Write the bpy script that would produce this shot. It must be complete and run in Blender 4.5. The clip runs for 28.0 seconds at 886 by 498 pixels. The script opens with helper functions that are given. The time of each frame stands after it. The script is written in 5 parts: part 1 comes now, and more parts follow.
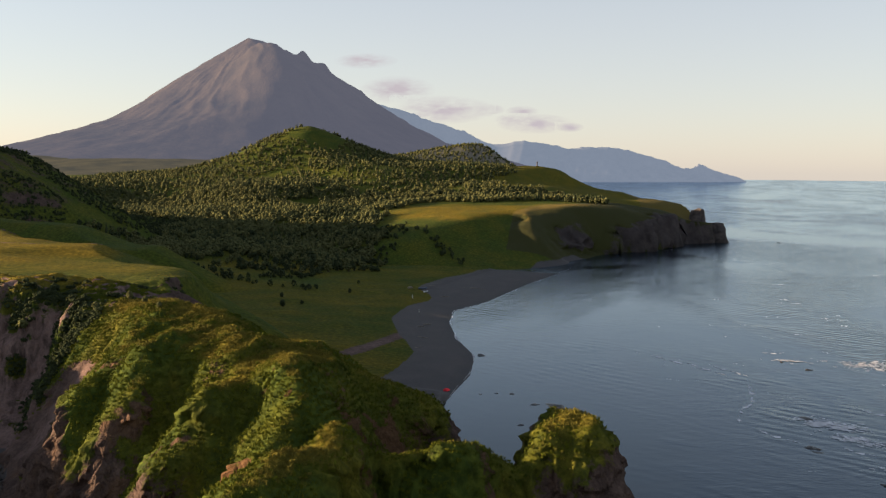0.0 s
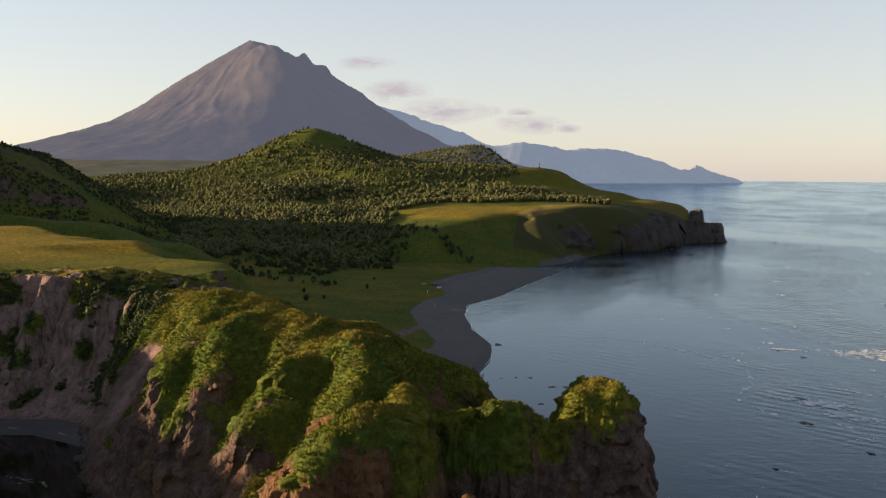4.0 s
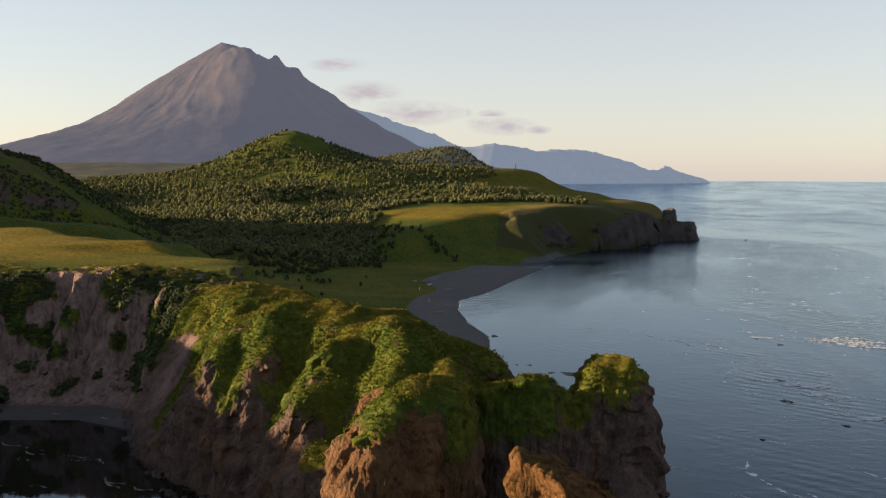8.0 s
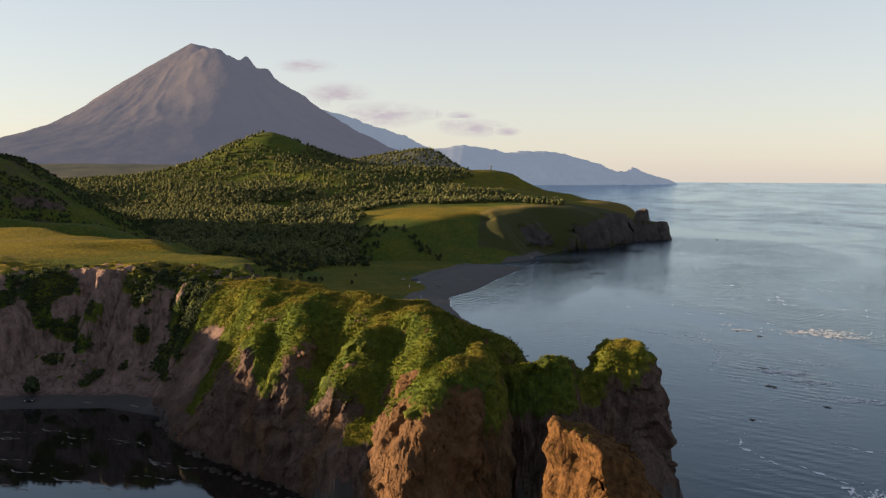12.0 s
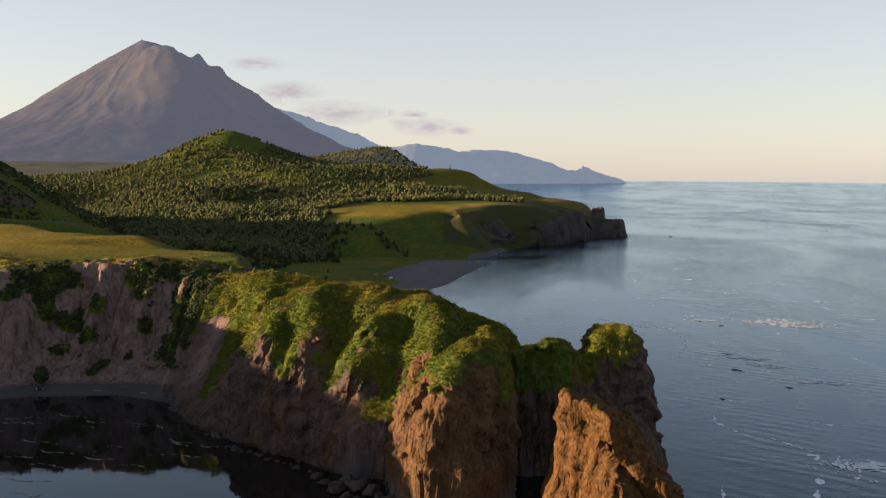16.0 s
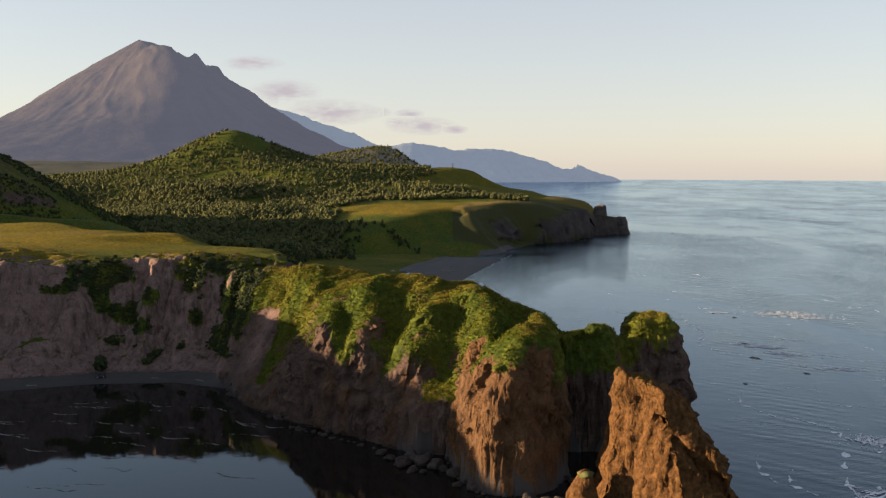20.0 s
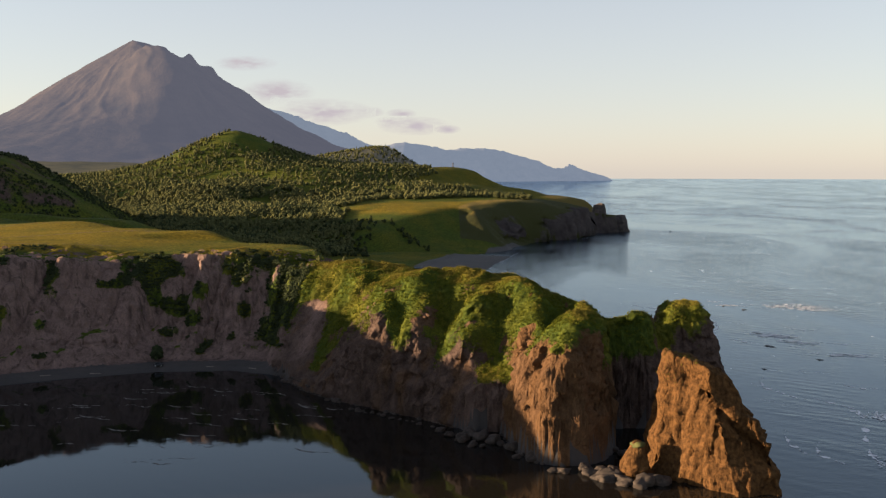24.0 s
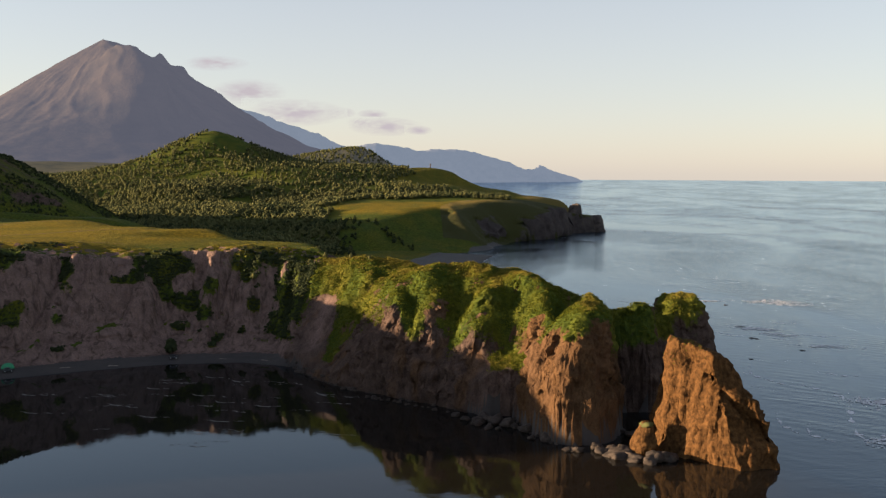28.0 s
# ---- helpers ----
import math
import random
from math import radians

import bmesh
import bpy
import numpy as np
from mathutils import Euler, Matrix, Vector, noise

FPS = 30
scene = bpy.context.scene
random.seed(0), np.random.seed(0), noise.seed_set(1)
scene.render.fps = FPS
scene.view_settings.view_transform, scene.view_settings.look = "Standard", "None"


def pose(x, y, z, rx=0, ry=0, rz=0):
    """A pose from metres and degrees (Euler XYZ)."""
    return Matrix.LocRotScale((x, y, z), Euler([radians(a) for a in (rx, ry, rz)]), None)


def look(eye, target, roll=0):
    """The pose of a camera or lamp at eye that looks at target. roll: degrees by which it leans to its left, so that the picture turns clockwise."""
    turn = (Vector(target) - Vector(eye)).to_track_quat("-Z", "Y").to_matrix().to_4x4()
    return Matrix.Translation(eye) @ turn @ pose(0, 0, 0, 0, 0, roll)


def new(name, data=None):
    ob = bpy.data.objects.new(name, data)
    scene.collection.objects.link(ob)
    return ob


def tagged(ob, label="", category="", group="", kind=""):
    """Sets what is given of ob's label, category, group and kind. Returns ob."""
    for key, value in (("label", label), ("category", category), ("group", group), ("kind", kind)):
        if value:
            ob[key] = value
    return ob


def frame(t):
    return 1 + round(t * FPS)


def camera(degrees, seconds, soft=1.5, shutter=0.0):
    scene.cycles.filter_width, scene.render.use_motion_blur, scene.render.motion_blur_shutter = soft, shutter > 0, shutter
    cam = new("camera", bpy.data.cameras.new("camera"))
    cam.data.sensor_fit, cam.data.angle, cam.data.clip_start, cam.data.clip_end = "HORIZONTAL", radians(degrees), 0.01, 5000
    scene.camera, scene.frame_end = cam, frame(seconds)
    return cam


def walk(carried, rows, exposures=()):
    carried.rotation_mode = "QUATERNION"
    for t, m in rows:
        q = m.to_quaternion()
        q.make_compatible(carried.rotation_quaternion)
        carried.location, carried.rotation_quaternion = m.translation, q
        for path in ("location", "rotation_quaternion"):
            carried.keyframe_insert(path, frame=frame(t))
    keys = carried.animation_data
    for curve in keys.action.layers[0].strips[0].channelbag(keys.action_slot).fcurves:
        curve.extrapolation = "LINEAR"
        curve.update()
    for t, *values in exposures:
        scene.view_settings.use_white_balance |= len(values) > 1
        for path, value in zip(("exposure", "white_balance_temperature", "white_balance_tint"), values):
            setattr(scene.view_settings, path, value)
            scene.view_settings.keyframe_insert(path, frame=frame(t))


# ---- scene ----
cam = camera(50.60, 28.0, soft=1.3)
PATH = [
    (0, (93.25, 153.59, 75.92), (79.72, 252.33, 67.66), 0.43),
    (0.5, (92.79, 149.60, 75.84), (79.26, 248.34, 67.54), 0.48),
    (1, (92.28, 145.76, 75.90), (78.76, 244.50, 67.64), 0.45),
    (1.5, (91.78, 142.01, 75.98), (78.24, 240.74, 67.74), 0.47),
    (2, (91.00, 138.45, 76.06), (77.47, 237.19, 67.86), 0.45),
    (2.5, (90.42, 134.79, 76.05), (76.87, 233.53, 67.87), 0.42),
    (3, (89.42, 131.43, 76.02), (75.87, 230.17, 67.90), 0.31),
    (3.5, (88.33, 128.00, 76.09), (74.82, 226.75, 67.96), 0.40),
    (5.5, (83.97, 113.60, 76.11), (72.13, 212.57, 68.04), 0.23),
    (6, (82.67, 110.32, 76.09), (71.25, 209.34, 68.07), 0.16),
    (6.5, (81.17, 107.30, 76.05), (70.16, 206.37, 68.03), 0.17),
    (7, (79.69, 104.41, 76.04), (68.99, 203.51, 68.05), 0.14),
    (7.5, (78.23, 101.70, 76.04), (67.95, 200.85, 68.06), 0.17),
    (8, (76.58, 99.10, 76.03), (66.58, 198.28, 68.05), 0.19),
    (8.5, (74.94, 96.44, 76.05), (64.99, 195.63, 68.11), 0.21),
    (9, (73.31, 93.94, 76.02), (63.34, 193.12, 68.08), 0.20),
    (9.5, (71.73, 91.42, 75.99), (61.78, 190.61, 68.05), 0.16),
    (10, (70.18, 88.89, 75.87), (60.31, 188.09, 67.97), 0.17),
    (10.5, (68.52, 86.26, 75.75), (58.73, 185.47, 67.86), 0.18),
    (11, (66.89, 83.66, 75.64), (57.22, 182.88, 67.79), 0.23),
    (11.5, (65.53, 81.09, 75.69), (56.94, 180.41, 67.85), 0.24),
    (12, (63.96, 78.51, 75.74), (57.46, 177.99, 67.92), 0.21),
    (12.5, (62.24, 75.87, 75.76), (57.05, 175.43, 67.96), 0.29),
    (14.5, (55.54, 64.84, 75.72), (53.52, 164.52, 67.95), 0.35),
    (15, (53.92, 62.19, 75.58), (52.55, 161.88, 67.73), 0.33),
    (15.5, (52.04, 59.76, 75.57), (50.80, 159.44, 67.68), 0.34),
    (16, (50.18, 57.34, 75.67), (49.01, 157.01, 67.72), 0.32),
    (16.5, (48.26, 55.02, 75.63), (47.10, 154.70, 67.65), 0.28),
    (17, (46.36, 52.77, 75.59), (45.26, 152.44, 67.55), 0.25),
    (17.5, (44.29, 50.34, 75.48), (43.23, 150.01, 67.45), 0.20),
    (18, (42.13, 47.83, 75.43), (41.10, 147.50, 67.40), 0.21),
    (18.5, (40.03, 45.38, 75.41), (39.03, 145.05, 67.38), 0.21),
    (19, (37.90, 42.90, 75.45), (37.45, 142.58, 67.41), 0.22),
    (19.5, (35.73, 40.44, 75.50), (35.34, 140.11, 67.45), 0.20),
    (20, (33.55, 38.13, 75.48), (33.20, 137.81, 67.41), 0.20),
    (20.5, (31.47, 35.71, 75.52), (31.17, 135.38, 67.40), 0.13),
    (21, (29.26, 32.99, 75.49), (29.26, 132.66, 67.38), 0.11),
    (21.5, (26.87, 30.21, 75.39), (27.36, 129.88, 67.27), 0.13),
    (23.5, (16.88, 18.98, 75.42), (17.75, 118.65, 67.29), 0.05),
    (24, (14.67, 16.37, 75.45), (15.53, 116.04, 67.33), 0.07),
    (24.5, (12.71, 13.98, 75.37), (13.52, 113.65, 67.28), 0.08),
    (25, (10.78, 11.79, 75.33), (11.61, 111.46, 67.28), 0.17),
    (25.5, (8.94, 9.85, 75.32), (9.91, 109.52, 67.26), 0.13),
    (26, (7.15, 7.84, 75.19), (8.62, 107.50, 67.17), 0.15),
    (26.5, (5.24, 5.80, 75.13), (7.01, 105.47, 67.11), 0.17),
    (27, (3.46, 3.77, 75.04), (5.29, 103.43, 67.02), 0.20),
    (27.5, (1.79, 1.83, 74.93), (4.60, 101.47, 66.93), 0.21),
    (28, (-0.01, -0.01, 74.97), (4.21, 99.58, 66.96), 0.21),
]
walk(cam, [(t, look(eye, target, roll)) for t, eye, target, roll in PATH], exposures=[(0, 1.8, 6350, 14), (28, 1.8, 6350, 14)])

# ---------- world, sun ----------
SUN_AZ, SUN_EL = math.radians(-90.0), math.radians(9.0)
SUN_DIR = Vector((math.sin(SUN_AZ) * math.cos(SUN_EL), math.cos(SUN_AZ) * math.cos(SUN_EL), math.sin(SUN_EL)))
world = bpy.data.worlds.new("sky")
scene.world = world
world.use_nodes = True
wn = world.node_tree.nodes
sky = wn.new("ShaderNodeTexSky")
sky.sky_type, sky.sun_disc = "NISHITA", False
sky.sun_elevation, sky.sun_rotation = SUN_EL, SUN_AZ
sky.altitude, sky.air_density, sky.dust_density, sky.ozone_density = 50, 1.0, 0.5, 1.2
wn["Background"].inputs["Strength"].default_value = 0.053
veil = wn.new("ShaderNodeMix")
veil.data_type = "RGBA"
veil.inputs[7].default_value = (4.75, 4.6, 4.55, 1)
# haze lies thick along the horizon and thins towards the zenith
aloft = wn.new("ShaderNodeSeparateXYZ")
world.node_tree.links.new(wn.new("ShaderNodeTexCoord").outputs["Generated"], aloft.inputs[0])
thin = wn.new("ShaderNodeMapRange")
thin.interpolation_type = "SMOOTHSTEP"
for key, value in (("From Min", 0.04), ("From Max", 0.5), ("To Min", 0.53), ("To Max", 0.22)):
    thin.inputs[key].default_value = value
world.node_tree.links.new(aloft.outputs["Z"], thin.inputs["Value"])
world.node_tree.links.new(thin.outputs["Result"], veil.inputs[0])
world.node_tree.links.new(sky.outputs[0], veil.inputs[6])
world.node_tree.links.new(veil.outputs[2], wn["Background"].inputs["Color"])
sun_data = bpy.data.lights.new("sun", "SUN")
sun_data.energy, sun_data.angle, sun_data.color = 5.6, math.radians(0.6), (1.0, 0.72, 0.42)
sun = new("sun", sun_data)
sun.matrix_world = look(SUN_DIR * 100, (0, 0, 0))


# ---------- numbers and noise ----------
def hash2(ix, iy, seed):
    h = (ix.astype(np.int64) * 374761393 + iy.astype(np.int64) * 668265263 + seed * 1442695041) & 0xFFFFFFFF
    h = ((h ^ (h >> 13)) * 1274126177) & 0xFFFFFFFF
    return ((h ^ (h >> 16)) & 0xFFFF) / 65535.0


def hash3(ix, iy, iz, seed):
    return hash2(ix + iz * 57 + seed, iy * 3 + iz * 131, seed)


def noise2(x, y, seed=0):
    """Smooth value noise, -1 to 1."""
    x, y = np.asarray(x, float), np.asarray(y, float)
    ix, iy = np.floor(x), np.floor(y)
    fx, fy = x - ix, y - iy
    u, v = fx * fx * (3 - 2 * fx), fy * fy * (3 - 2 * fy)
    a, b = hash2(ix, iy, seed), hash2(ix + 1, iy, seed)
    c, d = hash2(ix, iy + 1, seed), hash2(ix + 1, iy + 1, seed)
    return 2 * ((a * (1 - u) + b * u) * (1 - v) + (c * (1 - u) + d * u) * v) - 1


def noise3(x, y, z, seed=0):
    iz = np.floor(z)
    f = z - iz
    w = f * f * (3 - 2 * f)
    shift = iz * 17.31
    a = noise2(x + shift, y - shift * 0.7, seed)
    b = noise2(x + shift + 17.31, y - (shift + 17.31) * 0.7, seed)
    return a * (1 - w) + b * w


def fbm(x, y, octaves=4, seed=0):
    total, size, amp = 0.0, 1.0, 1.0
    for n in range(octaves):
        total = total + amp * noise2(np.asarray(x) * size + 3.7 * n, np.asarray(y) * size - 5.1 * n, seed + n)
        size, amp = size * 2.03, amp * 0.5
    return total / 1.9


def fbm3(x, y, z, octaves=3, seed=0):
    total, size, amp = 0.0, 1.0, 1.0
    for n in range(octaves):
        total = total + amp * noise3(x * size + 3.7 * n, y * size, z * size, seed + n)
        size, amp = size * 2.1, amp * 0.5
    return total / 1.8


def step(a, b, x):
    t = np.clip((np.asarray(x, float) - a) / (b - a), 0, 1)
    return t * t * (3 - 2 * t)


# ---------- the lie of the land ----------
SHORE_BAY = [(-700, 90), (-330, 185), (-230, 212), (-178, 238), (-160, 270), (-157, 305), (-155, 328), (-146, 341), (-121, 355), (-92, 367), (-64, 370), (-42, 361)]
SHORE_HEAD = [(-31, 338), (-18, 323), (-3, 310), (10, 300), (19, 291), (26, 285), (34, 285), (35.5, 276), (38, 264), (42, 255.5), (47, 252.5), (54.5, 253.5), (60.5, 259), (64, 267), (64.5, 276), (66, 288), (72, 289), (81, 287), (84, 297), (88, 286), (98, 287), (106, 296), (107, 314), (98, 331), (83, 333), (70, 346), (67, 360), (63, 385), (62, 402), (58, 412), (55, 426)]
SHORE_BEACH = [(53, 455), (57, 497), (55, 534), (43, 572), (33, 619), (31, 658), (45, 695), (63, 781), (78, 836), (94, 905), (103, 962), (117, 1018)]
SHORE_CAPE = [(131, 1049), (149, 1062), (168, 1086), (180, 1110), (195, 1140), (209, 1180), (226, 1192), (240, 1212), (248, 1250), (256, 1330), (240, 1480), (190, 1700), (110, 2100), (60, 2600), (90, 3300), (200, 4000), (-900, 4700), (-4200, 4300), (-4200, 60)]
SHORE = np.array(SHORE_BAY + SHORE_HEAD + SHORE_BEACH + SHORE_CAPE, float)


def shore_distance(x, y):
    """Metres from the waterline, inland positive."""
    best = np.full(np.shape(x), 1e18)
    inside = np.zeros(np.shape(x), bool)
    for (ax, ay), (bx, by) in zip(SHORE, np.roll(SHORE, -1, 0)):
        dx, dy = bx - ax, by - ay
        t = np.clip(((x - ax) * dx + (y - ay) * dy) / (dx * dx + dy * dy), 0, 1)
        best = np.minimum(best, (x - ax - t * dx) ** 2 + (y - ay - t * dy) ** 2)
        if ay != by:
            inside ^= ((ay > y) != (by > y)) & (x < ax + (y - ay) * dx / dy)
    return np.sqrt(best) * np.where(inside, 1, -1)


# Heights of the tops, before the cliffs cut them: x, y, z
TOPS_NEAR = np.array([(-74, 412, 40.5), (-180, 430, 42), (-85, 493, 39.8), (-92, 520, 42.3), (-121, 532, 43.6), (-150, 545, 44), (-45, 410, 37), (-33, 397, 36.5), (-25, 378, 34), (8, 332, 38.5), (-8, 350, 38), (-3, 391, 39),
             (20, 372, 33), (42, 342, 38.8), (30, 350, 36.5), (44, 325, 36.5), (59, 292, 37), (42, 294, 33), (26, 306, 33), (53, 256, 33), (47, 264, 34), (44, 272, 33), (52, 284, 31), (72, 295, 32), (82, 304, 30), (66, 326, 20), (80, 326, 17), (94, 314, 35), (100, 308, 32), (89, 319, 32.5), (86, 309, 27), (40, 385, 20), (8, 402, 28),
             (55, 347, 32), (65, 351, 26), (52, 366, 23), (58, 395, 9)], float)
# last four: unseen ground west of the bay, raised to shade bay and headland
TOPS_MID = np.array([(-250, 430, 44), (-206, 612, 44.5), (-300, 693, 45), (-137, 547, 42), (-42, 454, 39), (-62, 478, 39.5), (-5, 430, 18), (20, 430, 6), (0, 480, 3), (-40, 560, 6), (-90, 620, 12), (0, 600, 2.5), (-20, 720, 3), (-60, 680, 5), (-70, 770, 6),
            (-150, 770, 9), (20, 820, 2.5), (-45, 858, 4), (40, 880, 4), (-230, 690, 42), (-142, 680, 31), (-114, 680, 18), (-220, 325, 54), (-206, 296, 54), (-250, 260, 58), (-300, 300, 59)], float)
TOPS_FAR = np.array([(-240, 840, 14), (-290, 900, 20), (-520, 1000, 44), (-700, 800, 60), (-120, 900, 12), (-65, 981, 30), (-15, 950, 32), (42, 1029, 39.5), (28, 960, 37), (90, 1050, 42), (142, 1030, 44),
            (-178, 1409, 80), (-258, 1283, 58), (34, 1307, 61), (-150, 1120, 34), (43, 1504, 86), (-312, 1569, 76), (-60, 1480, 84), (190, 1250, 38), (240, 1300, 14), (236, 1240, 16), (224, 1200, 24), (120, 1450, 50), (180, 1400, 42), (90, 1180, 46)], float)
TOPS_BACK = np.array([(-500, 1650, 66), (-800, 1700, 64), (-90, 2000, 92), (-220, 2010, 96), (60, 1900, 70), (130, 1800, 40), (-400, 2100, 96), (-900, 2300, 100), (-1300, 1500, 80), (-600, 1300, 58), (-300, 2600, 100), (-1500, 2500, 110), (-380, 1120, 28)], float)
TOPS = np.concatenate([TOPS_NEAR, TOPS_MID, TOPS_FAR, TOPS_BACK])
# hills: x, y, height, half-widths, sharpness
# last one: added out of view so that its shadow covers the beach
HILLS = ((-312, 1569, 63, 112, 115, 1.5), (-90, 2000, 38, 130, 110, 1.8), (-700, 860, 40, 170, 200, 1.8), (-350, 1590, 6, 200, 120, 2.0), (-650, 720, 92, 120, 105, 1.8))


def top_height(x, y):
    """Inverse-distance blend of the tops, tighter near the water than far inland."""
    num, den = 0.0, 0.0
    for px, py, pz in TOPS:
        d2 = (x - px) ** 2 + (y - py) ** 2
        soft = (6 + 0.035 * max(0.0, py - 380)) ** 2
        w = 1.0 / (d2 + soft) ** 1.9
        num, den = num + w * pz, den + w
    z = num / den
    for hx, hy, hh, wx, wy, sharp in HILLS:
        r = np.hypot((x - hx) / wx, (y - hy) / wy)
        z = z + hh * np.exp(-(r**sharp))
    return z


# the headland's own lines: crests, spurs that run down to the water, and the gullies between them
CREST = ((-74, 412, 40.5), (-57, 411, 37.5), (-45, 408, 36.5), (-35, 402.5, 36.5), (-22, 397, 38.5), (-5, 390, 39.3), (6, 379, 36.4), (12, 372, 34.6), (22, 360, 35.8), (32, 350, 37.5), (42, 340.5, 38.8))
SHOULDER = ((42, 340.5, 38.8), (52, 341, 34.4), (61.5, 342.6, 29.2), (66, 341.5, 27.6), (69.5, 340, 25.0))
KNOLL = ((-35, 402.5, 36.5), (-27, 390, 35.0), (-16, 376, 34.6), (-9.5, 362.5, 33.9), (-1, 346, 36.4), (7.5, 329, 39.0), (22, 327.5, 38.0), (31, 323, 37.8), (44.5, 312, 38.6), (46, 326, 38.2), (42, 340.5, 38.8))
SPURS = (
    ((-9.5, 362.5, 33.9), (-6, 341, 34.0), (-1.4, 320.2, 31.0), (-3.5, 313, 20.0)),
    ((7.5, 329, 39.0), (9.0, 320, 33.5), (9.2, 313.5, 29.0), (7.5, 307.5, 15.0)),
    ((31, 323, 37.8), (28, 312, 35.0), (24.5, 306, 28.5), (23.4, 301.6, 24.5), (20.5, 296.5, 12.0)),
    ((44.5, 312, 38.6), (45.8, 307.4, 35.2), (44.5, 300, 32.6), (44.0, 287.4, 29.6)),
    ((44.5, 300, 32.6), (40, 300.5, 28.6)),
    ((58.8, 291, 36.8), (56.5, 284, 35.4), (54, 274, 35.4), (51, 263, 35.0), (48.8, 256.8, 31.5), (48.2, 254.6, 29.0)),
    ((51, 263, 35.4), (44, 268, 29.0), (39, 269.7, 23.8), (36, 271.4, 20.2)),
    ((54, 274, 35.4), (60, 275, 33.5), (64, 276, 30.0)),
    ((51, 263, 35.0), (57, 264, 32.0), (61, 266, 27.0)),
    ((58.8, 291, 36.8), (60, 288, 36.4)),
    ((60, 288, 36.4), (66, 290, 32.6), (71, 291, 32.8), (75, 291.3, 34.2), (78, 295, 32.2), (80.5, 300.6, 32.4), (82.5, 303, 28.5), (85, 306, 24.0)),
    ((88, 305, 30.5), (91, 312, 34.0), (93.5, 319, 33.8), (98, 314, 32.5), (101, 308, 30.0)),
    ((91, 312, 34.0), (89, 322, 31.5)),
)
DALES = (
    ((18, 327.5, 35.0), (18.6, 322, 29.5), (18.8, 316, 25.0), (18.2, 308, 20.5), (17.6, 303.4, 18.5)),
    ((38, 316, 34.0), (36.5, 311, 29.5), (33.5, 303, 22.0), (34, 296, 18.0), (29, 289.5, 15.0)),
    ((39.8, 291, 18.5), (37, 287, 15.5)),
    ((54, 300, 27.0), (50, 294, 26.5), (46.5, 283, 25.5), (40, 281.5, 18.0), (34.5, 280.5, 8.0)),
    ((2.0, 330, 33.5), (3.2, 322, 28.0), (3.6, 314, 22.0)),
    ((58, 302, 27.0), (66, 300, 24.0), (74, 304, 23.0)),
    ((-8, 374, 32.0), (-12, 362, 29.0), (-15.5, 344, 19.0)),
    ((-24, 385, 31.5), (-26.4, 379.4, 27.5), (-29, 359, 13.0), (-31.8, 349.2, 2.2)),
    ((-42, 396, 32.0), (-45, 383, 22.0), (-44, 372, 10.0)),
    ((55, 318, 27.0), (62, 322, 20.0), (70, 320, 12.0)),
    ((50, 352, 29.0), (57, 352, 23.0), (62, 356, 12.0)),
    ((20, 378, 31.0), (30, 386, 23.0), (40, 395, 14.0), (52, 408, 5.0)),
    ((8, 402, 31.0), (-1, 419, 29.5), (-2, 427, 23.0), (-5, 434, 15.0)),
    ((84, 312, 22.0), (80, 322, 14.0), (74, 330, 9.0)),
)
OUTER = ((-95, 414, 40.5), (-120, 430, 41), (-85, 450, 41), (-42, 452, 38.8), (-62, 478, 39.5), (-30, 430, 33), (20, 430, 8), (0, 470, 4), (-20, 460, 18))


def along(line, gap=2.2):
    """Points every gap metres or so along a line of x, y, z."""
    line = np.array(line, float)
    out = [line[:1]]
    for p, q in zip(line, line[1:]):
        n = max(1, int(round(np.hypot(*(q - p)[:2]) / gap)))
        out.append(p + (q - p) * (np.arange(1, n + 1) / n)[:, None])
    return np.concatenate(out)


def foot_of_cliff():
    """The waterline of the headland, a little above the sea."""
    return along([(x, y, 3.0) for x, y in SHORE_HEAD], 4.0)


class TautSkin:
    """A surface stretched over points of x, y, z; keen along crests, hollow along gullies."""

    def __init__(self, knots, blunt=0.6):
        knots = np.asarray(knots, float)
        _, first = np.unique(np.round(knots[:, :2] / 0.9), axis=0, return_index=True)
        self.knots, self.blunt, n = knots[np.sort(first)], blunt, len(first)
        k = self.knots
        lhs = np.ones((n + 1, n + 1))
        lhs[:-1, :-1] = 0.3 * np.eye(n) - np.sqrt((k[:, None, 0] - k[None, :, 0]) ** 2 + (k[:, None, 1] - k[None, :, 1]) ** 2 + blunt)
        lhs[-1, -1] = 0.0
        self.pull = np.linalg.solve(lhs, np.append(k[:, 2], 0.0))

    def height(self, x, y):
        z = np.full(np.shape(x), self.pull[-1])
        for (kx, ky, _), w in zip(self.knots, self.pull):
            z = z - w * np.sqrt((x - kx) ** 2 + (y - ky) ** 2 + self.blunt)
        return z

    def lay(self, x, y, top, weight):
        """Blend the skin into the land where weight says so."""
        own = weight > 0
        if np.any(own):
            skin = np.zeros(np.shape(x))
            skin[own] = self.height(x[own], y[own])
            top = top + (skin - top) * weight
        return top


knots_ = np.concatenate([along(l) for l in (CREST, SHOULDER, KNOLL, *SPURS, *DALES)] + [np.array(OUTER, float)])
FOOT = foot_of_cliff()
clear_ = np.hypot(FOOT[:, None, 0] - knots_[None, :, 0], FOOT[:, None, 1] - knots_[None, :, 1]).min(1)
HEADLAND = TautSkin(np.concatenate([knots_, FOOT[clear_ > 7]]))

